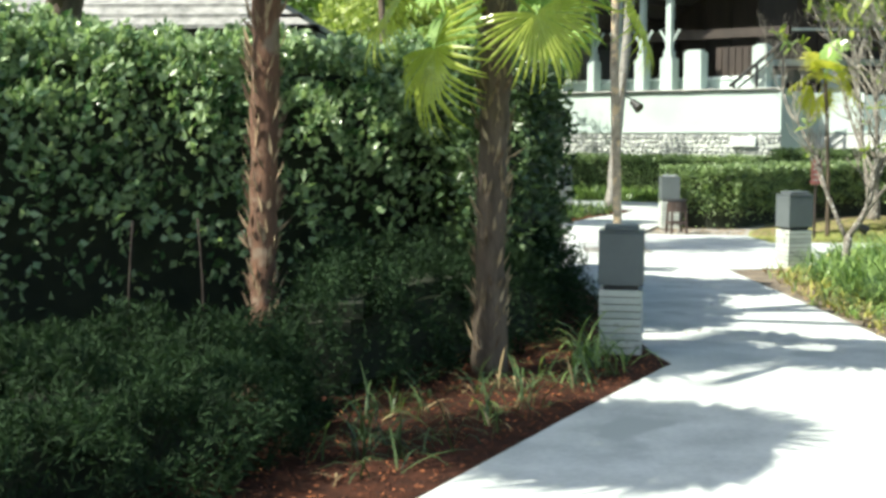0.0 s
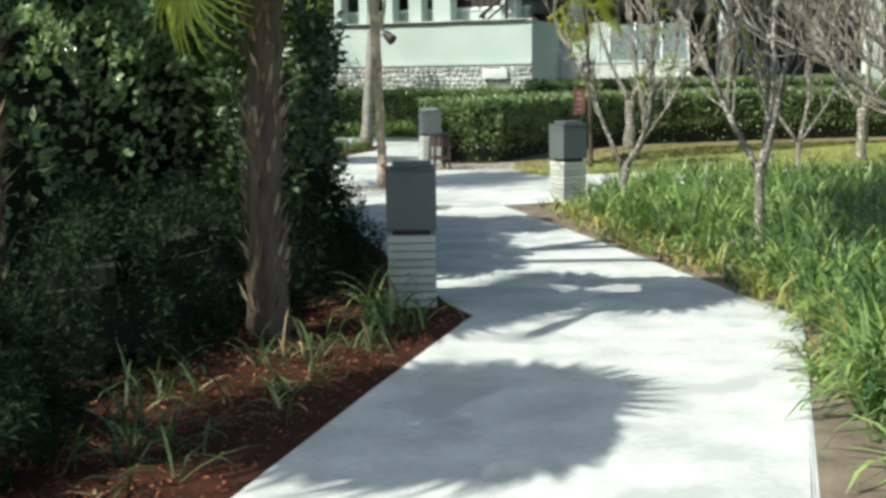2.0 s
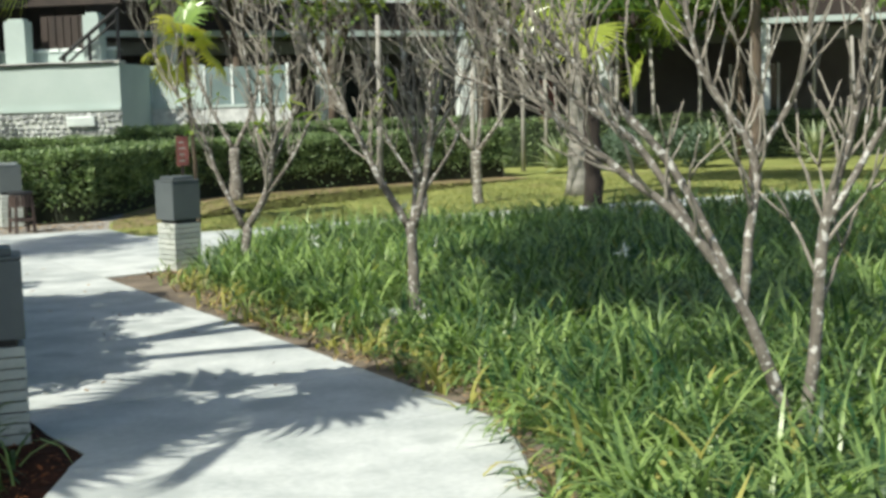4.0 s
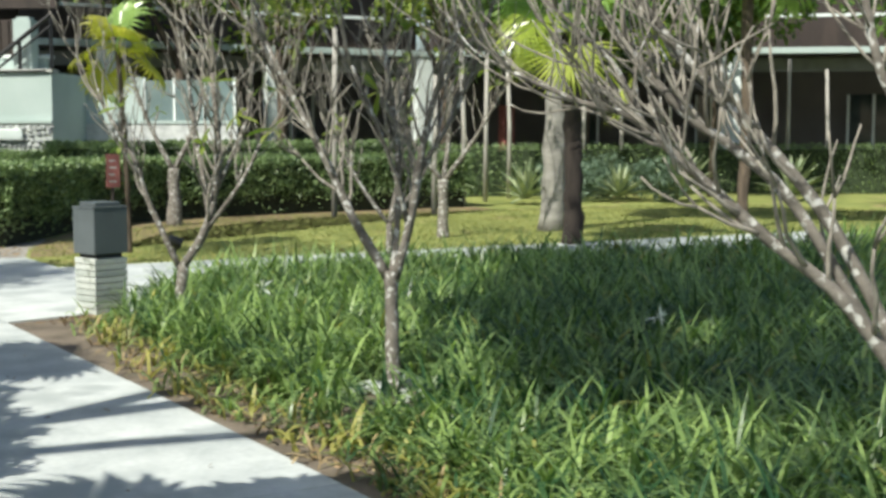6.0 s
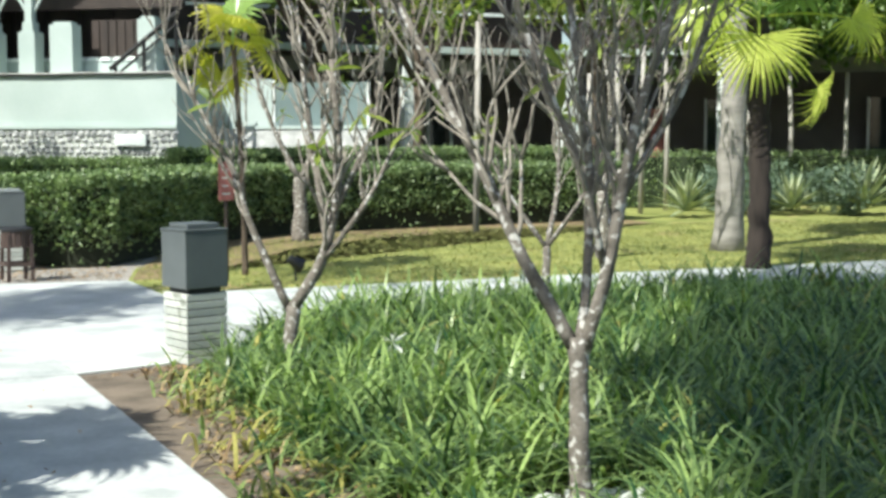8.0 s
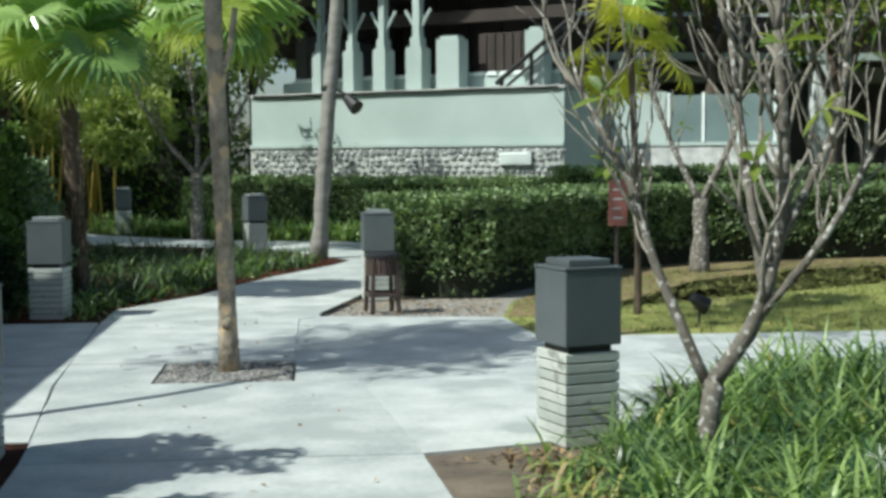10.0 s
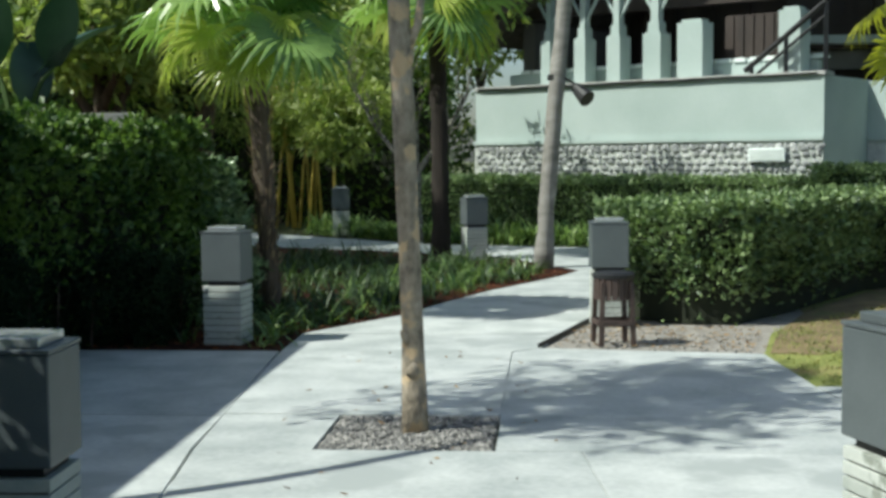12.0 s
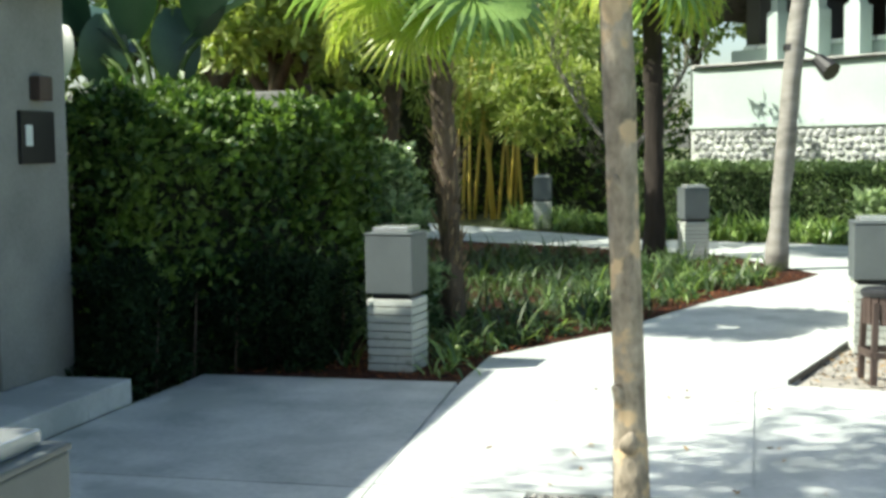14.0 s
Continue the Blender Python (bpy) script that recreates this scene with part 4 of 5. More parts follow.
# ---- fan palms ----
def fan_mesh(seed, stem, radius, segments=30, material="fan", droop=20, half_spread=(125, 150), split=0.60):
    """One fan leaf: stem along x, then a pleated fan in the xy plane with drooping tips."""
    r = random.Random(seed)
    bm = bmesh.new()
    tube(bm, smooth_line([(0, 0, 0), (stem * 0.5, 0, 0.05 * stem), (stem, 0, 0)], 3), [0.012] * 6 + [0.008], 5)
    spread = radians(r.uniform(*half_spread))
    for k in range(segments):
        a = -spread + 2 * spread * k / (segments - 1) + r.uniform(-0.02, 0.02)
        ln = radius * (0.80 + 0.2 * math.cos(a * 0.6)) * r.uniform(0.9, 1.06)
        d, s = Vector((math.cos(a), math.sin(a), 0)), Vector((-math.sin(a), math.cos(a), 0))
        half = spread / (segments - 1)
        drop = r.uniform(0.08, 0.4)
        rows = []
        for f in (0.03, 0.38, 0.6, 0.82, 1.0):
            w = ln * min(f, split) * math.tan(half) * (1.0 if f <= split else max(0.06, 1 - (f - split) * 0.92 / (1 - split)))
            c = Vector((stem, 0, 0)) + d * ln * f * (1 - 0.12 * f * f) + Vector((0, 0, 0.10 * radius * math.sin(f * 2.2) - drop * radius * max(0, f - 0.45) ** 2 * 3))
            rows.append([bm.verts.new(c - s * w), bm.verts.new(c + Vector((0, 0, w * 0.55))), bm.verts.new(c + s * w)])
        for p, q in zip(rows, rows[1:]):
            bm.faces.new((p[0], p[1], q[1], q[0])), bm.faces.new((p[1], p[2], q[2], q[1]))
    bent = [v for v in bm.verts if v.co.x > stem * 0.97 or abs(v.co.y) > 0.02]
    bmesh.ops.rotate(bm, verts=bent, cent=(stem, 0, 0), matrix=Matrix.Rotation(radians(droop), 3, "Y"))
    me = bpy.data.meshes.new("frond")
    bm.to_mesh(me)
    bm.free()
    me.materials.append(M[material])
    return me


FANS = [fan_mesh(40 + k, st, rd, 26, droop=dr) for k, (st, rd, dr) in enumerate(((0.55, 0.70, 28), (0.7, 0.66, 44), (0.45, 0.74, 14)))]
HANG = [None, fan_mesh(46, 0.58, 0.64, 30, "fan_sunlit", 58, (88, 102), 0.5), fan_mesh(47, 0.92, 0.54, 30, "fan_sunlit", 52, (95, 110), 0.5)]
FAN_YELLOW = fan_mesh(50, 0.5, 0.6, 30, "fan_yellow")


def fan_palm(x, y, height, radius, label, count=16, lean=(0, 0), seed=1, bark="palm_bark", size=1.0, low=-55, shag=True, yellow=0, aimed=()):
    r = random.Random(seed)
    top = empty("fan_palm", x, y, 0, label, "palm tree", "palms")
    pts = [(lean[0] * f * f, lean[1] * f * f, -0.05 + height * f) for f in np.linspace(0, 1, 22)]
    tr = tube(bmesh.new(), pts, [radius * (1.22 - 0.9 * min(f, 0.25) + 0.05 * math.sin(f * 60)) for f in np.linspace(0, 1, 22)], 14, 0.3)
    part("trunk", tr, bark, top, smooth=True)
    if shag:
        g = np.random.default_rng(seed)
        n = 300
        zz, a = g.uniform(0.04 * height, height, n), g.uniform(0, math.tau, n)
        k = (zz / height) ** 2
        root = np.stack([lean[0] * k + np.cos(a) * radius * 0.95, lean[1] * k + np.sin(a) * radius * 0.95, zz], 1)
        v, f = leaves(g, root, np.stack([0.35 * np.cos(a), 0.35 * np.sin(a), 0 * a + 1.0], 1), 0.15, 0.026, 0.2)
        tagged(raw("leaf_base", v, f, "fibre", top), kind="stuff")
    tip = Vector((lean[0], lean[1], height - 0.05))
    leaves_at = [(k * 137.5 + r.uniform(-15, 15), 78 - (78 - low) * (k / max(count - 1, 1)) + r.uniform(-8, 8)) for k in range(count)] + list(aimed)
    for k, (az, el, *hang) in enumerate(leaves_at):
        me = FAN_YELLOW if k >= count + len(aimed) - yellow else HANG[hang[0]] if hang else FANS[k % 3]
        fr = new("frond", me)
        fr.parent = top
        s = size * r.uniform(0.85, 1.12)
        fr.matrix_basis = Matrix.Translation(tip + Vector((0, 0, r.uniform(-0.12, 0.12)))) @ pose(0, 0, 0, r.uniform(-25, 25), -el, az) @ Matrix.Diagonal((s, s, s, 1))
    return top


fan_palm(-1.19, 0.66, 3.15, 0.085, "fan palm with reddish peeling trunk before the hedge", 0, (0.06, 0.0), 61, "palm_red", 1.0, aimed=((95, 50), (140, 35), (60, 62), (170, 62), (110, 10), (200, 75), (75, 25), (-150, 30), (-42, 2, 1)))
fan_palm(0.21, 1.46, 2.62, 0.10, "fan palm with shaggy fibrous trunk and hanging bright leaves", 0, (0.05, 0.02), 62, aimed=((-138, -30, 1), (-62, -20, 1), (-14, -12, 2), (-150, 10, 2), (-172, 2, 1), (-165, -2, 1), (30, 20), (-95, 42), (130, 28), (-48, 38), (-70, 62), (150, 60), (5, 45)))
fan_palm(-3.25, -2.1, 3.9, 0.10, "fan palm leaning over the path from the shrubs", 20, (0.8, 0.1), 69, size=0.98, low=-25)
fan_palm(0.02, 5.5, 2.65, 0.09, "fan palm rising out of the hedge", 8, (0.1, 0.0), 70, size=0.85, low=-10, aimed=((-20, -30, 1), (-60, -20, 1)))
fan_palm(-0.05, 16.3, 2.62, 0.088, "fan palm with broad sunlit crown over the entry bed", 12, (-0.12, -0.1), 63, size=1.05, low=-5, aimed=((-70, 0, 1), (-115, 4, 1), (-90, -14, 1), (178, 5, 1), (-10, 6, 1), (-45, 18, 1)))
fan_palm(-2.15, 21.8, 3.2, 0.10, "fan palm behind the entrance hedge", 14, (0.1, 0), 64, low=-30)
fan_palm(1.02, 23.2, 3.6, 0.125, "dark-trunked fan palm beside the far path", 12, (-0.05, 0.0), 65, "palm_dark", size=1.35, low=-8, shag=False, aimed=((-60, -12, 1), (-25, -5, 1), (-115, 0, 1), (-85, 10, 1)))
fan_palm(11.2, 12.4, 2.95, 0.125, "dark-trunked fan palm at the edge of the lawn", 7, (0.0, 0.1), 66, "palm_dark", size=1.2, low=28, shag=False, aimed=((-125, -25, 1), (-38, -48, 2), (172, -15, 1), (-15, 0, 2), (-165, 10, 1)))
fan_palm(-4.6, 25.5, 4.2, 0.13, "fan palm among the far trees", 15, (0, 0), 67, size=1.3, low=-35)
fan_palm(5.5, 14.1, 2.6, 0.03, "small thin palm with yellowing leaves on the lawn", 7, (-0.1, 0), 68, size=0.75, low=-50, shag=False, yellow=6)


def pole_trunk(name, x, y, height, r0, r1, lean, bark, label, seed, category="tree"):
    top = empty(name, x, y, 0, label, category)
    n = 26
    k = np.linspace(0, 1, n)
    r = random.Random(seed)
    pts = [(lean[0] * f + 0.015 * math.sin(f * 9 + seed), lean[1] * f + 0.012 * math.cos(f * 7), -0.05 + height * f) for f in k]
    part("trunk", tube(bmesh.new(), pts, [(r0 + (r1 - r0) * f) * (1 + 0.25 * max(0, 1 - f * 14)) * (1 + 0.05 * r.uniform(-1, 1)) for f in k], 14, 0.25), bark, top, smooth=True)
    return top


def crown(top, cx, cy, cz, rx, rz, count, leaf, width, material, seed, name="crown", lumps=14):
    """Clumps of leaves with gaps between."""
    r = np.random.default_rng(seed)
    c = unit(r.normal(size=(lumps, 3))) * r.uniform(0.35, 1.0, (lumps, 1)) * (rx, rx, rz) + (cx, cy, cz)
    who = r.integers(0, lumps, count)
    d = unit(r.normal(size=(count, 3)))
    rad = r.uniform(0.22, 0.48, lumps)[who] * rx * r.uniform(0.3, 1.0, count) ** 0.5
    v, f = leaves(r, c[who] + d * rad[:, None] * (1, 1, 0.75), d * 0.6, leaf, width, 0.9, 0.3)
    return tagged(raw(name, v, f, material, top), kind="stuff")


lone = pole_trunk("slender_tree", 1.84, 11.22, 6.0, 0.060, 0.054, (-0.10, 0.05), "pole_bark", "slender straight tree with peeling bark in a gravel square", 70)
for kz, ka, kr in ((0.34, -70, 0.034), (0.52, -120, 0.028), (0.86, -60, 0.024), (1.32, -105, 0.020), (2.02, -40, 0.03), (2.30, 160, 0.024)):
    kn = bmesh.new()
    a = radians(ka)
    cx, cy = -0.10 * kz / 6 + 0.05 * math.cos(a), 0.05 * kz / 6 + 0.05 * math.sin(a)
    tube(kn, [(cx - 0.02 * math.cos(a), cy - 0.02 * math.sin(a), kz - 0.03), (cx, cy, kz), (cx + 0.022 * math.cos(a), cy + 0.022 * math.sin(a), kz + 0.03)], [kr, kr * 0.9, kr * 0.45], 9, 0.3)
    part("knot", kn, "pole_bark", lone, smooth=True)
part("branch_stub", tube(bmesh.new(), [(-0.03, 0.02, 2.02), (0.05, 0.0, 2.2), (0.09, 0.0, 2.5)], [0.03, 0.024, 0.02], 9, 0.2), "pole_bark", lone, smooth=True)
crown(lone, -0.1, 0.05, 6.4, 1.3, 0.7, 1500, 0.14, 0.07, "tree_leaf", 71)
leaning = pole_trunk("leaning_palm", 2.52, 21.6, 7.0, 0.112, 0.09, (0.55, 0.0), "smooth_bark", "tall leaning smooth grey palm trunk", 72, "palm tree")
for k in range(12):
    fr = new("frond", FANS[k % 3])
    fr.parent = leaning
    fr.matrix_basis = Matrix.Translation((0.55, 0, 6.95)) @ pose(0, 0, 0, 0, 20 - 8 * (k % 6), k * 137.5) @ Matrix.Diagonal((2, 2, 2, 1))
pale = pole_trunk("pale_palm", 12.35, 14.6, 6.5, 0.19, 0.15, (0.1, 0), "smooth_bark", "thick pale smooth palm trunk on the lawn", 73, "palm tree")
slim = pole_trunk("slim_palm", 15.25, 13.5, 4.6, 0.095, 0.085, (0.05, 0), "palm_bark", "slim brown palm trunk beyond the lily bed", 74, "palm tree")
for tr, cz, s in ((pale, 6.45, 1.6), (slim, 4.55, 1.4)):
    for k in range(14):
        fr = new("frond", FANS[k % 3])
        fr.parent = tr
        fr.matrix_basis = Matrix.Translation((0.08, 0, cz)) @ pose(0, 0, 0, 0, 40 - 7 * k, k * 137.5) @ Matrix.Diagonal((s, s, s, 1))


# ---- frangipani trees with bare spreading branches ----
def frangipani(x, y, right, limbs, trunk, label, seed, twigs=3, leaf_count=60, crown_at=None, depth=3):
    """trunk: list of (u, z, radius); limbs: lists of (u, v, z, radius), u to the right and v away from the path's view."""
    r = random.Random(seed)
    top = empty("frangipani_tree", x, y, 0, label, "tree", "frangipani trees")
    e, away = Vector((right[0], right[1], 0)), Vector((-right[1], right[0], 0))

    def at(u, v, zz):
        return e * u + away * v + Vector((0, 0, zz))

    if trunk:
        p = smooth_line([at(u, 0, zz) for u, zz, _ in trunk], 4)
        rad = np.interp(np.linspace(0, 1, len(p)), np.linspace(0, 1, len(trunk)), [k[2] * 0.86 for k in trunk])
        part("trunk", tube(bmesh.new(), p, rad, 12, 0.3), "bark", top, smooth=True)
    ends = []

    def twig(bm, start, way, length, radius, level):
        pts, p, d = [start], start.copy(), way.copy()
        for k in range(4):
            d = (d + Vector((r.uniform(-0.25, 0.25), r.uniform(-0.25, 0.25), r.uniform(-0.05, 0.32)))).normalized()
            p = p + d * length / 4
            pts.append(p.copy())
        tube(bm, pts, [radius * (1 - 0.12 * k) for k in range(5)], 6)
        if level <= 0:
            ends.append((p, d))
            return
        for k in range(r.choice((2, 2, 3))):
            q = Matrix.Rotation(r.uniform(0, math.tau), 3, d) @ d.orthogonal().normalized()
            twig(bm, p, (d + q * r.uniform(0.45, 0.85) + Vector((0, 0, 0.15))).normalized(), length * r.uniform(0.62, 0.95), radius * 0.62, level - 1)

    for limb in limbs:
        p = smooth_line([at(u, v, zz) for u, v, zz, _ in limb], 4)
        rad = np.interp(np.linspace(0, 1, len(p)), np.linspace(0, 1, len(limb)), [k[3] * 0.82 for k in limb])
        bm = tube(bmesh.new(), p, rad, 9, 0.25)
        part("limb", bm, "bark", top, smooth=True)
        bm = bmesh.new()
        d = (p[-1] - p[-2]).normalized()
        for k in range(twigs):
            q = Matrix.Rotation(r.uniform(0, math.tau), 3, d) @ d.orthogonal().normalized()
            twig(bm, p[-1], (d + q * r.uniform(0.25, 0.7)).normalized(), r.uniform(0.28, 0.5), rad[-1] * 0.75, depth)
        for j in (*range(len(p) // 3, len(p) - 1), *range(len(p) // 2, len(p) - 1)):
            q = Matrix.Rotation(r.uniform(0, math.tau), 3, d) @ d.orthogonal().normalized()
            twig(bm, p[j], (d * 0.5 + q * 0.6 + Vector((0, 0, 0.4))).normalized(), r.uniform(0.22, 0.40), rad[j] * 0.45, 1)
        tagged(part("twig", bm, "bark_thin", top, smooth=True), kind="stuff")
    g = np.random.default_rng(seed)
    if ends and leaf_count:
        pick = np.repeat(g.integers(0, len(ends), max(leaf_count // 5, 1)), 5)
        pts = np.array([ends[k][0] for k in pick])
        v, f = ovate(g, pts, np.array([ends[k][1] for k in pick]) * 0.5, 0.17, 0.05, 0.8, 0.1)
        tagged(raw("leaves", v, f, "plumeria", top), kind="stuff")
    if crown_at:
        crown(top, *crown_at, "plumeria", seed + 1, "upper_leaves")
    return top


R65, R40 = (0.868, -0.497), (0.896, -0.443)
frangipani(4.18, 7.72, R65, [
    [(0, 0, 0.44, 0.034), (-0.25, 0.0, 1.0, 0.025), (-0.36, 0.02, 1.32, 0.02), (-0.60, 0.05, 1.75, 0.015)],
    [(0, 0, 0.44, 0.05), (0.22, 0.0, 0.80, 0.042), (0.31, 0.03, 1.35, 0.034), (0.27, 0.05, 2.0, 0.024)],
    [(0.18, 0.02, 0.72, 0.026), (0.50, -0.1, 1.12, 0.02), (0.70, -0.12, 1.5, 0.015)],
    [(0.24, 0.0, 0.85, 0.03), (0.12, 0.2, 1.4, 0.022), (0.02, 0.3, 2.0, 0.017)],
    [(0.28, 0.0, 1.05, 0.028), (0.50, 0.2, 1.6, 0.02), (0.55, 0.3, 2.1, 0.016)],
], [(0, -0.05, 0.06), (0.0, 0.2, 0.046), (0.02, 0.48, 0.052)], "bare frangipani tree with crowded pale twigs beside a bollard lamp", 80, 4, 150, (0.1, 0.1, 3.3, 0.8, 0.4, 150, 0.2, 0.06), 3)
frangipani(4.45, 4.50, R65, [
    [(-0.02, 0, 0.68, 0.036), (-0.22, 0.02, 1.02, 0.033), (-0.38, 0.04, 1.36, 0.028), (-0.74, 0.08, 2.06, 0.018)],
    [(0.0, 0, 0.66, 0.028), (0.03, 0.10, 1.0, 0.025), (0.03, 0.14, 1.45, 0.021), (-0.05, 0.2, 2.05, 0.016)],
    [(0.02, 0, 0.66, 0.034), (0.12, -0.06, 1.05, 0.031), (0.22, -0.10, 1.6, 0.025), (0.40, -0.12, 2.15, 0.016)],
    [(0.10, -0.05, 1.0, 0.021), (0.0, -0.2, 1.4, 0.016), (-0.2, -0.3, 1.9, 0.013)],
    [(0.17, -0.08, 1.3, 0.020), (0.42, 0.05, 1.75, 0.016), (0.60, 0.1, 2.3, 0.013)],
], [(0.03, -0.05, 0.066), (0.01, 0.15, 0.048), (0.0, 0.45, 0.044), (0.0, 0.72, 0.05)], "lichen-spotted frangipani tree with bare forked limbs", 81, 4, 70, (0.0, 0.0, 3.3, 1.1, 0.5, 180, 0.26, 0.08), 3)
frangipani(4.28, 0.14, R40, [
    [(0, 0, 0.0, 0.046), (-0.12, 0, 0.34, 0.036), (-0.25, 0, 0.66, 0.031), (-0.50, 0.01, 1.03, 0.026), (-0.75, 0.02, 1.24, 0.021), (-0.99, 0.02, 1.45, 0.017), (-1.13, 0.02, 1.57, 0.013), (-1.27, 0, 1.61, 0.010), (-1.46, 0, 1.69, 0.008)],
    [(-0.24, 0, 0.62, 0.030), (-0.20, 0.05, 0.95, 0.026), (-0.17, 0.08, 1.30, 0.023), (-0.40, 0.1, 1.70, 0.017), (-0.5, 0.1, 2.2, 0.012)],
    [(-0.17, 0.08, 1.28, 0.020), (0.02, 0.05, 1.62, 0.017), (0.10, 0.0, 2.2, 0.012)],
    [(0.02, 0, 0.0, 0.040), (0.08, 0, 0.5, 0.034), (0.12, 0.0, 1.0, 0.031), (0.26, 0.02, 1.5, 0.022), (0.34, 0.03, 2.2, 0.017)],
    [(0.12, 0, 0.98, 0.022), (0.34, -0.06, 1.40, 0.018), (0.62, -0.1, 1.85, 0.012)],
    [(-0.38, 0.01, 0.86, 0.022), (-0.65, 0.06, 1.32, 0.021), (-0.84, 0.06, 1.49, 0.019), (-0.97, 0.06, 1.58, 0.017), (-1.14, 0.06, 1.77, 0.013), (-1.3, 0.05, 2.0, 0.010)],
    [(-0.25, 0.0, 0.68, 0.026), (-0.48, 0.1, 1.18, 0.024), (-0.65, 0.12, 1.42, 0.022), (-0.86, 0.12, 1.64, 0.018), (-1.01, 0.12, 1.80, 0.014), (-1.2, 0.1, 2.05, 0.010)],
    [(-1.10, 0.02, 1.56, 0.010), (-1.19, 0.0, 1.72, 0.009), (-1.30, 0.0, 1.82, 0.007), (-1.5, 0.0, 2.0, 0.006)],
], [], "spreading multi-stemmed frangipani tree rising from the lilies", 82, 2, 16, (-0.2, 0.3, 3.4, 1.2, 0.5, 260, 0.26, 0.085), 2)
frangipani(7.5, 11.0 - 0.35, R65, [
    [(0, 0, 0.5, 0.03), (-0.35, 0, 1.0, 0.022), (-0.6, 0, 1.5, 0.016)],
    [(0, 0, 0.5, 0.035), (0.1, 0.1, 1.1, 0.026), (0.1, 0.1, 1.9, 0.018)],
    [(0, 0, 0.5, 0.03), (0.4, -0.1, 1.1, 0.022), (0.6, 0, 1.7, 0.016)],
], [(0, -0.05, 0.05), (0, 0.3, 0.042), (0, 0.52, 0.042)], "young bare frangipani tree at the back of the lily bed", 83, 3, 40, None, 2)
frangipani(10.2, 14.3, R65, [
    [(0, 0, 0.8, 0.05), (-0.5, 0, 1.5, 0.03), (-0.8, 0, 2.2, 0.02)],
    [(0, 0, 0.8, 0.05), (0.1, 0.1, 1.7, 0.032), (0.0, 0.1, 2.6, 0.02)],
    [(0, 0, 0.8, 0.05), (0.5, -0.1, 1.5, 0.03), (0.9, 0, 2.2, 0.02)],
], [(0, -0.05, 0.11), (0, 0.3, 0.085), (0, 0.85, 0.085)], "pale-barked frangipani tree on the lawn", 84, 3, 60, None, 2)
frangipani(7.45, 18.5, R65, [
    [(0, 0, 0.9, 0.06), (-0.4, 0, 1.7, 0.04), (-0.7, 0, 2.6, 0.025)],
    [(0, 0, 0.9, 0.06), (0.4, 0.1, 1.8, 0.04), (0.5, 0.1, 2.8, 0.025)],
], [(0, -0.05, 0.15), (0, 0.5, 0.11), (0, 0.95, 0.11)], "thick pale frangipani trunk before the clipped hedge", 85, 3, 120, None, 2)
# the upper crown is added to shade the clipped hedge below the terrace
frangipani(0.30, 26.6, (1, 0), [
    [(0, 0, 1.2, 0.07), (-0.6, 0, 1.9, 0.045), (-1.0, 0, 2.6, 0.03)],
    [(0, 0, 1.2, 0.07), (0.5, 0.1, 1.9, 0.045), (0.9, 0.1, 2.6, 0.03)],
    [(0, 0, 1.2, 0.07), (0.0, 0.2, 2.0, 0.045), (-0.1, 0.3, 2.9, 0.03)],
], [(0, -0.05, 0.16), (0, 0.6, 0.12), (0, 1.25, 0.12)], "pale-trunked frangipani tree beyond the far path, leaf crown added for shade", 86, 3, 160, (0.2, 0.0, 4.5, 2.0, 0.8, 2600, 0.2, 0.08), 2)


# ---- trees closing the view ----
def shade_tree(name, x, y, height, rx, rz, count, leaf, material, label, seed, trunk=0.16):
    top = empty(name, x, y, 0, label, "tree")
    r = random.Random(seed)
    bm = tube(bmesh.new(), [(0, 0, -0.05), (0.1, 0, height * 0.4), (0.0, 0.1, height)], [trunk, trunk * 0.75, trunk * 0.4], 9, 0.2)
    for k in range(6):
        a = k * 2.4 + r.uniform(0, 1)
        tube(bm, [(0.05, 0.02, height * (0.5 + 0.06 * k)), (math.cos(a) * rx * 0.4, math.sin(a) * rx * 0.4, height * 0.85), (math.cos(a) * rx * 0.75, math.sin(a) * rx * 0.75, height)], [trunk * 0.5, trunk * 0.3, trunk * 0.12], 6)
    part("trunk", bm, "palm_bark", top, smooth=True)
    crown(top, 0, 0, height, rx, rz, count, leaf, leaf * 0.45, material, seed, lumps=26)
    return top


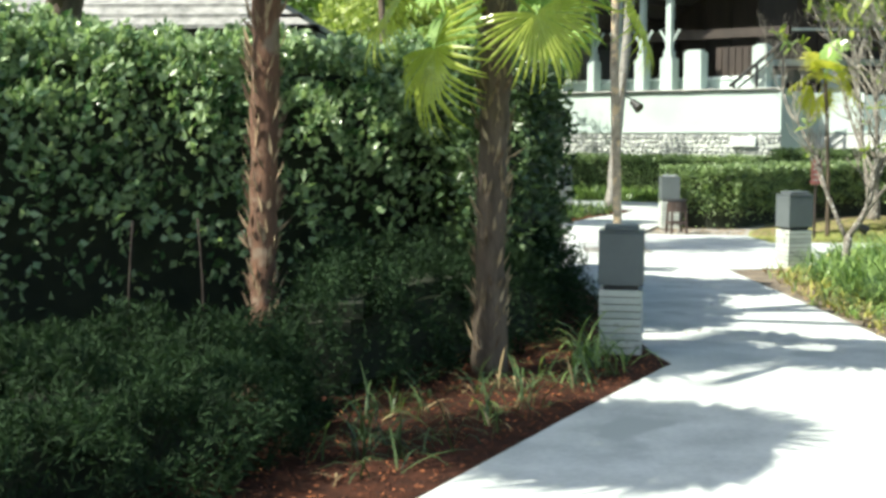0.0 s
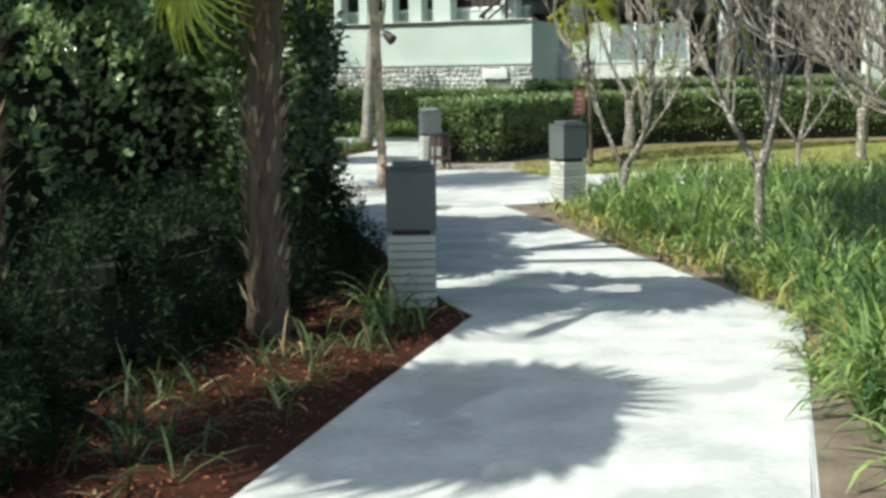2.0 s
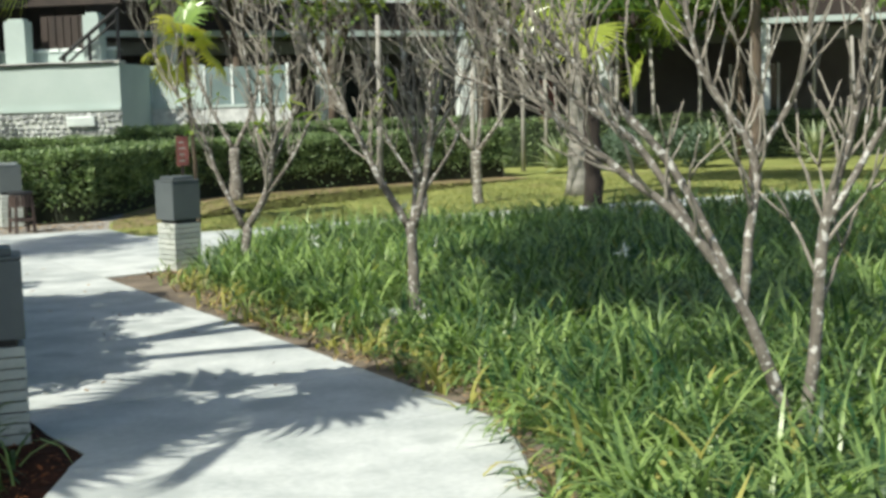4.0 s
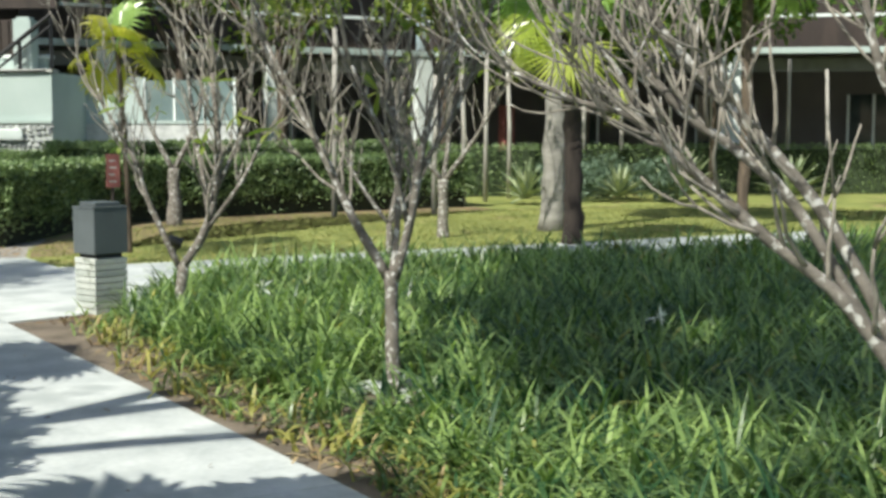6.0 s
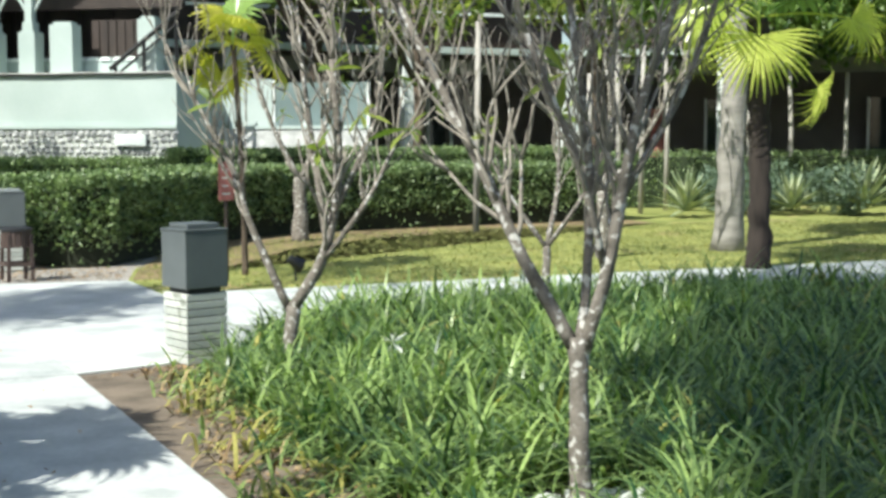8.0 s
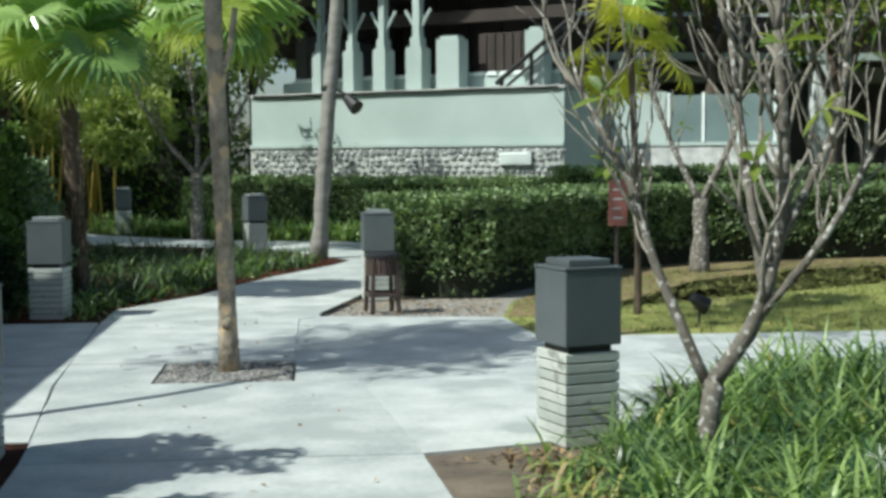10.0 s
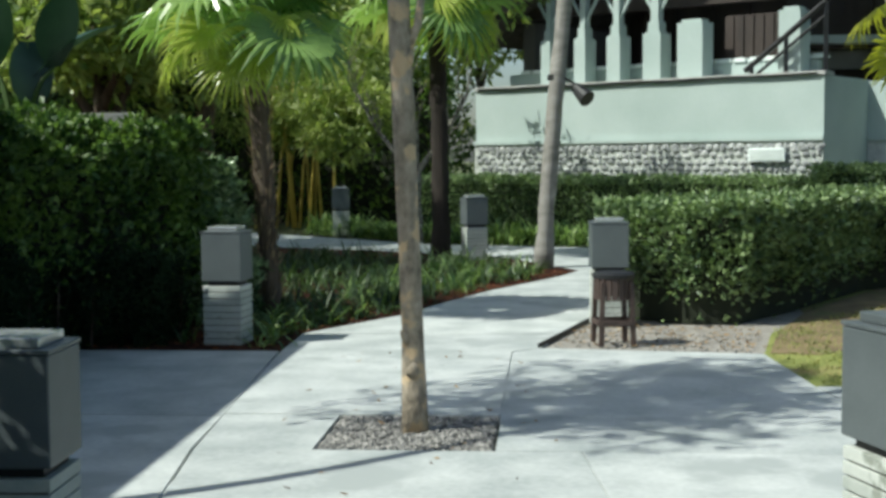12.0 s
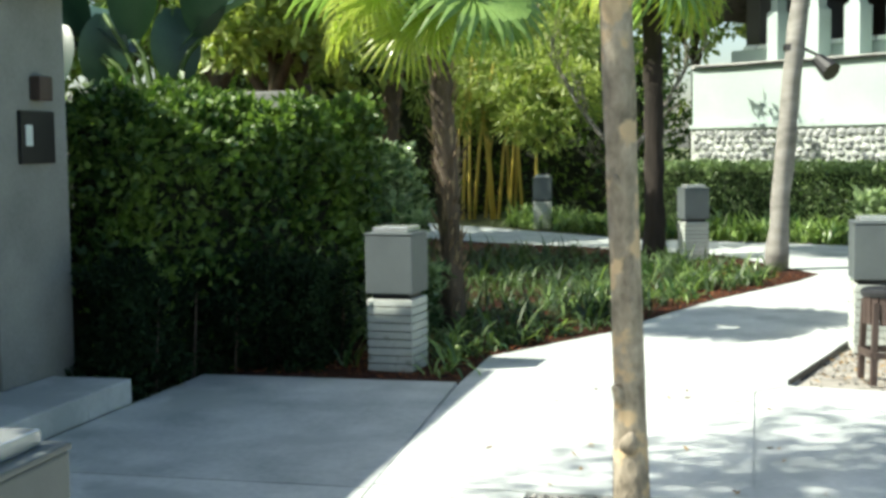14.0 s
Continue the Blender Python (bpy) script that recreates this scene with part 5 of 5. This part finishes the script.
for k, (x, y, h, rx, rz, n, lf, mt, label) in enumerate((
    (-5.5, 24, 4.5, 3.0, 2.6, 9000, 0.22, "tree_leaf", "dense green tree behind the entrance hedge"),
    (-4.4, 35.5, 5.0, 3.2, 3.0, 9000, 0.24, "bright_leaf", "bright yellow-green tree in sun beyond the path"),
    (-9.5, 29, 6.0, 4.2, 4.0, 9000, 0.30, "tree_leaf", "tall dark-green tree behind the villa"),
    (-2.0, 36, 6.0, 3.6, 3.4, 9000, 0.28, "bright_leaf", "sunlit yellow-green tree in the distance"),
    (-7.5, 38, 7.5, 5.0, 5.0, 9000, 0.36, "tree_leaf", "large dark tree in the distance"),
    (0.6, 41.5, 6.5, 2.4, 2.6, 6000, 0.3, "bright_leaf", "light-green tree far behind the terrace"),
    (-14, 22, 7.0, 5.0, 5.0, 8000, 0.36, "tree_leaf", "large tree beyond the villa"),
    (-3.2, 20.5, 3.4, 1.6, 1.6, 5000, 0.2, "bright_leaf", "leafy sunlit bush behind the entrance hedge"),
    (20.8, 13.2, 4.4, 2.9, 1.5, 8000, 0.26, "tree_leaf", "dark leafy tree at the end of the lawn"),
    (23.5, 13.0, 4.9, 3.4, 2.0, 7000, 0.3, "tree_leaf", "dark leafy tree beside the colonnade"),
    (20.5, 25.5, 5.2, 3.6, 1.9, 9000, 0.3, "tree_leaf", "dark leafy tree before the colonnade"),
    (21.5, 21.6, 5.0, 2.8, 1.5, 8000, 0.26, "tree_leaf", "dark leafy tree among the agaves"),
    (10.5, 28.0, 5.5, 1.8, 1.2, 2500, 0.26, "plumeria", "light-leaved tree before the colonnade"),
    (12.6, 26.8, 4.8, 1.9, 1.3, 1500, 0.24, "plumeria", "light-leaved small tree before the colonnade"),
    (17.2, 27.0, 5.2, 2.0, 1.4, 1700, 0.24, "plumeria", "light-leaved small tree near the columns"),
)):
    shade_tree("broadleaf_tree", x, y, h, rx, rz, n, lf, mt, label, 100 + k, 0.07 if "agaves" in label else 0.16)

# tree outside the view, added to throw dappled shade on the paving
bent = empty("broadleaf_tree", -1.28, 8.75, 0, "unseen slender bent tree beside the villa roof, added to dapple the paving", "tree")
part("trunk", tube(bmesh.new(), smooth_line([(0, 0, -0.05), (0.02, 0.05, 2.6), (-0.15, 0.5, 4.4), (-0.5, 1.05, 6.1)], 4), np.linspace(0.055, 0.03, 13), 9, 0.2), "palm_bark", bent, smooth=True)
for k in range(5):
    a = k * 1.26
    part("limb", tube(bmesh.new(), smooth_line([(-0.2, 0.6, 4.6 + 0.2 * k), (-0.4 + 0.7 * math.cos(a), 0.9 + 0.7 * math.sin(a), 5.7), (-0.5 + 1.25 * math.cos(a), 1.05 + 1.25 * math.sin(a), 6.1)], 3), np.linspace(0.035, 0.014, 7), 6, 0.2), "palm_bark", bent, smooth=True)
crown(bent, -0.5, 1.05, 6.2, 1.45, 0.7, 4200, 0.15, 0.07, "tree_leaf", 114, lumps=30)

# unseen tree; its crowns are set where they shade the lily bed
tall = empty("broadleaf_tree", -3.6, 3.2, 0, "unseen tall tree leaning over the path, crowns added to shade the lilies", "tree")
part("trunk", tube(bmesh.new(), smooth_line([(0, 0, -0.05), (0.3, -0.1, 2.5), (1.5, -0.6, 5.5), (4.0, -1.2, 8.0)], 4), np.linspace(0.2, 0.07, 13), 10, 0.2), "palm_bark", tall, smooth=True)
part("limb", tube(bmesh.new(), smooth_line([(0.3, -0.1, 2.5), (1.0, -1.2, 5.5), (2.4, -2.9, 8.2)], 4), np.linspace(0.12, 0.05, 9), 9, 0.2), "palm_bark", tall, smooth=True)
part("limb", tube(bmesh.new(), smooth_line([(1.5, -0.6, 5.5), (4.0, 0.8, 7.6), (7.2, 2.8, 8.6)], 4), np.linspace(0.11, 0.05, 9), 9, 0.2), "palm_bark", tall, smooth=True)
crown(tall, 7.4, 3.0, 8.8, 2.3, 0.9, 15000, 0.24, 0.12, "tree_leaf", 133, lumps=46)
crown(tall, 6.0, 1.0, 8.7, 1.6, 0.8, 8000, 0.24, 0.12, "tree_leaf", 134, lumps=30)
crown(tall, 4.5, -0.8, 8.6, 1.9, 0.9, 12000, 0.24, 0.12, "tree_leaf", 131, lumps=34)
crown(tall, 2.8, -3.2, 8.6, 1.25, 0.8, 7000, 0.24, 0.12, "tree_leaf", 132, lumps=26)

# bamboo with yellow canes
bam = empty("bamboo_clump", -2.6, 32.0, 0, "clump of yellow bamboo canes with small leaves", "bamboo")
r = random.Random(9)
for k in range(16):
    x, y, h = r.uniform(-1.1, 0.9), r.uniform(-0.5, 0.5), r.uniform(2.6, 3.6)
    lx = r.uniform(-0.5, 0.5)
    part("cane", tube(bmesh.new(), [(x, y, 0), (x + lx * 0.3, y, h * 0.5), (x + lx, y, h)], [0.034, 0.03, 0.016], 7), "bamboo", bam, smooth=True)
crown(bam, 0, 0, 3.3, 1.9, 1.5, 9000, 0.24, 0.04, "bright_leaf", 140)
crown(bam, 1.1, -1.6, 2.5, 1.2, 1.0, 4500, 0.22, 0.045, "bright_leaf", 141)

# banana plant beside the gate pillar
ban = empty("banana_plant", -2.0, 15.2, 0, "banana plant with broad dark leaves behind the hedge", "plant")
for k, (dx, dz, az, el, ln) in enumerate(((-0.27, 2.30, -60, 78, 0.72), (-0.5, 2.50, -70, -78, 0.62), (0.06, 2.52, -55, -72, 0.62), (0.30, 2.30, -50, 70, 0.70), (-0.9, 2.45, -80, -60, 0.6), (0.1, 2.2, 40, 45, 0.9), (-0.3, 2.2, 150, 40, 0.9), (-0.75, 2.25, -100, 74, 0.7))):
    bm = bmesh.new()
    rows = []
    for f in np.linspace(0, 1, 9):
        w = 0.19 * math.sin(math.pi * min(1, f * 0.93 + 0.05)) ** 0.6
        c = Vector((ln * f, 0, -0.22 * f * f * ln))
        rows.append([bm.verts.new(c + Vector((0, -w, w * 0.35))), bm.verts.new(c), bm.verts.new(c + Vector((0, w, w * 0.35)))])
    for p, q in zip(rows, rows[1:]):
        bm.faces.new((p[0], p[1], q[1], q[0])), bm.faces.new((p[1], p[2], q[2], q[1]))
    lf = part("leaf", bm, "big_leaf", ban, smooth=True)
    lf.matrix_basis = pose(dx, 0.1, dz, 0, -el, az)
    part("leaf_stalk", tube(bmesh.new(), smooth_line([(0, 0, 1.5), (dx * 0.5, 0.06, 2.1), (dx, 0.1, dz)], 3), [0.03, 0.027, 0.025, 0.022, 0.02, 0.018, 0.016], 7), "tree_leaf", ban, smooth=True)
part("stem", tube(bmesh.new(), [(0, 0, -0.02), (0, 0, 0.9), (0, 0, 1.8)], [0.1, 0.085, 0.06], 10), "tree_leaf", ban, smooth=True)


# ---- small things ----
# wooden ash bin beside the bollard lamp at the hedge
def ash_bin(x, y, turn):
    top = empty("litter_bin", label="dark brown wooden litter bin on four legs with black rim", category="litter bin")
    for sx in (-1, 1):
        for sy in (-1, 1):
            leg = bmesh.new()
            tube(leg, [(sx * 0.13, sy * 0.13, 0), (sx * 0.115, sy * 0.115, 0.5)], [0.026, 0.024], 4)
            part("leg", leg, "brown_wood", top)
    for sy in (-1, 1):
        part("stretcher", boxed(-0.13, 0.13, sy * 0.14 - 0.012, sy * 0.14 + 0.012, 0.16, 0.20, 0.003), "brown_wood", top)
        part("stretcher", boxed(sy * 0.14 - 0.012, sy * 0.14 + 0.012, -0.13, 0.13, 0.162, 0.202, 0.003), "brown_wood", top)
    n = 18
    for k in range(n):
        a = k / n * math.tau
        st = boxed(-0.022, 0.022, -0.008, 0.008, 0, 0.17, 0.003)
        s = part("stave", st, "brown_wood", top)
        s.matrix_basis = pose(math.cos(a) * 0.145, math.sin(a) * 0.145, 0.36, 0, 0, math.degrees(a) + 90)
    bowl = bmesh.new()
    for ra, rb, z0, z1 in ((0.165, 0.172, 0.53, 0.56), (0.172, 0.150, 0.56, 0.575)):
        tube(bowl, [(0, 0, z0), (0, 0, z1)], [ra, rb], 24)
    part("rim", bowl, "black", top, smooth=False)
    top.matrix_world = pose(x, y, 0, 0, 0, turn)


ash_bin(3.10, 14.52, 12)

# flood lamp on the leaning trunk, with its strap
spot = empty("flood_lamp", 3.03, 21.45, 2.30, "small black flood lamp strapped to the leaning trunk", "lamp")
part("strap", tube(bmesh.new(), [(-0.33, 0.15, 0.20), (-0.325, 0.15, 0.27)], [0.118, 0.118], 14), "black", spot)
part("arm", tube(bmesh.new(), [(-0.23, 0.1, 0.23), (0.0, 0, 0.10)], [0.018, 0.018], 6), "black", spot)
head = tube(bmesh.new(), [(-0.07, 0.05, 0.10), (0.06, -0.06, -0.04), (0.08, -0.08, -0.06)], [0.07, 0.11, 0.115], 12)
part("lamp_head", head, "black", spot, smooth=False)

# spike lamps and pipe on the lawn
for x, y in ((4.75, 12.95), (5.85, 13.3)):
    sp = empty("spike_lamp", x, y, 0, "small black garden spike lamp on the lawn", "lamp")
    part("spike", tube(bmesh.new(), [(0, 0, -0.03), (0, 0, 0.16)], [0.012, 0.012], 6), "black", sp)
    part("lamp_head", tube(bmesh.new(), [(-0.07, 0, 0.24), (0.05, 0, 0.16), (0.07, 0, 0.15)], [0.045, 0.075, 0.08], 12), "black", sp)

# red sign boards on a dark post by the hedge
sg = empty("sign_post", 5.18, 13.63, 0, "small faded red sign board on a dark post", "sign")
part("post", tube(bmesh.new(), [(0, 0, -0.02), (0, 0, 1.28)], [0.022, 0.02], 8), "dark_wood", sg)
board = part("board", boxed(-0.085, 0.085, -0.045, -0.024, 0.86, 1.27, 0.004), "red", sg)
for k in range(4):
    part("lettering", boxed(-0.05, 0.04 - 0.02 * (k % 2), -0.049, -0.0455, 0.925 + k * 0.085, 0.94 + k * 0.085), "block", board)

# bleached support poles among the background trees
for k, (x, y, h) in enumerate(((10.6, 19.1, 3.4), (14.43, 21.1, 3.3), (15.8, 22.5, 3.4), (17.1, 23.6, 3.4), (19.5, 24.0, 3.4), (20.5, 23.8, 3.2), (21.7, 23.4, 3.0), (22.8, 23.1, 3.4), (24.8, 22.5, 3.4), (26.6, 22.9, 3.2), (12.6, 19.0, 2.6))):
    po = tagged(part("support_pole", tube(bmesh.new(), [(0, 0, -0.05), (0.02, 0, h * 0.5), (0.05 * (-1) ** k, 0.02, h)], [0.055, 0.05, 0.045], 8, 0.1), "stake", smooth=True), "bleached timber pole standing in the lawn edge", "pole", "support poles")
    po.matrix_world = pose(x, y, 0)

# agaves and bushes at the far lawn edge
def agave(x, y, size, seed):
    r = random.Random(seed)
    top = empty("agave", x, y, 0, "variegated spiky agave rosette at the lawn edge", "plant", "agaves")
    for k in range(34):
        az, el = k * 137.5, 84 - 78 * (k / 33) + r.uniform(-6, 6)
        bm = bmesh.new()
        rows = []
        for f in (0, 0.3, 0.6, 0.85, 1.0):
            w = size * 0.075 * (1 - abs(f - 0.4) * 1.4 if f < 1 else 0.02)
            c = Vector((size * f, 0, -0.12 * size * f * f))
            rows.append([bm.verts.new(c + Vector((0, -w, w * 0.4))), bm.verts.new(c), bm.verts.new(c + Vector((0, w, w * 0.4)))])
        for p, q in zip(rows, rows[1:]):
            bm.faces.new((p[0], p[1], q[1], q[0])), bm.faces.new((p[1], p[2], q[2], q[1]))
        part("leaf", bm, "agave", top).matrix_basis = pose(0, 0, 0.12, 0, -el, az)


for k, (x, y, s) in enumerate(((19.5, 20.2, 1.1), (22.0, 19.4, 1.0), (15.9, 21.0, 0.9), (18.3, 20.9, 0.8))):
    agave(x, y, s, 200 + k)
for k, (x, y) in enumerate(((17.4, 21.5), (18.9, 22.0), (19.0, 20.6))):
    b = empty("bush", x, y, 0, "grey-green rounded bush among agaves", "bush")
    crown(b, 0, 0, 0.5, 0.85, 0.5, 2200, 0.12, 0.045, "bush", 210 + k)

# stones round the second frangipani trunk
ring = empty("stone_ring", 4.50, 4.46, 0, "ring of whitish stones round a tree foot", "stones")
r = random.Random(12)
for k in range(26):
    a, d = r.uniform(0, math.tau), r.uniform(0.14, 0.34)
    bm = bmesh.new()
    bmesh.ops.create_icosphere(bm, subdivisions=1, radius=1.0, matrix=Matrix.Translation((math.cos(a) * d, math.sin(a) * d, 0.02)) @ Matrix.Diagonal((r.uniform(0.04, 0.08), r.uniform(0.03, 0.06), 0.035, 1)))
    part("stone", bm, "block", ring)

# white spider lilies
for x, y, h in ((4.34, 6.33, 0.44), (6.4, 8.9, 0.46), (5.76, 3.64, 0.46)):
    fl = empty("spider_lily", x, y, 0, "white spider lily flower above strap leaves", "flower")
    part("stalk", tube(bmesh.new(), [(0, 0, -0.01), (0, 0, h)], [0.008, 0.006], 5), "lily", fl)
    g = np.random.default_rng(int(x * 10))
    v, f = leaves(g, np.zeros((16, 3)) + (0, 0, h), np.zeros((16, 3)) + (0, 0, 0.2), 0.085, 0.013, 1.0)
    raw("petals", v, f, "white", fl)

# intercom and switch on the gate pillar
ic = empty("intercom", label="black intercom panel with white button on the gate pillar", category="intercom")
part("panel", boxed(-1.728, -1.705, 12.82, 13.18, 1.40, 1.70, 0.004), "black", ic)
part("button", boxed(-1.704, -1.698, 12.86, 12.93, 1.50, 1.62, 0.002), "rail", ic)
ws = empty("wall_sconce", label="small brown wall lamp above the intercom", category="lamp")
part("shade", boxed(-1.728, -1.66, 12.96, 13.1, 1.76, 1.90, 0.01), "brown_wood", ws)
sw = empty("wall_socket", label="small black socket on the gate pillar", category="socket")
part("plate", boxed(-1.90, -1.83, 12.55, 12.578, 0.62, 0.76, 0.004), "black", sw)

# fallen leaves and litter along the bed edges
g = np.random.default_rng(90)
for poly, count in ((EDGE, 700), ([(3.05, 8.3), (3.9, 8.2), (3.6, 8.6)], 120), ([(2.6, 14.4), (4.2, 14.1), (4.4, 15.4), (3.0, 15.9)], 500), ([(4.4, 12.75), (9, 12.7), (9, 13.1), (4.4, 13.2)], 260), ([(1.3, 9.2), (2.8, 9.2), (2.6, 14), (0.8, 14)], 45), ([(1.2, 2.5), (3.0, 2.5), (2.8, 8), (1.1, 8)], 30)):
    xs, ys = scatter(g, poly, count)
    v, f = leaves(g, np.stack([xs, ys, 0 * xs + 0.006], 1), np.zeros((len(xs), 3)) + (0, 0, 0.1), 0.06, 0.022, 1.0)
    v[:, 2] = np.abs(v[:, 2]) * 0.35 + 0.004
    tagged(raw("fallen_leaves", v, f, "litter"), "dry brown leaves fallen on the ground", "leaves", kind="stuff")
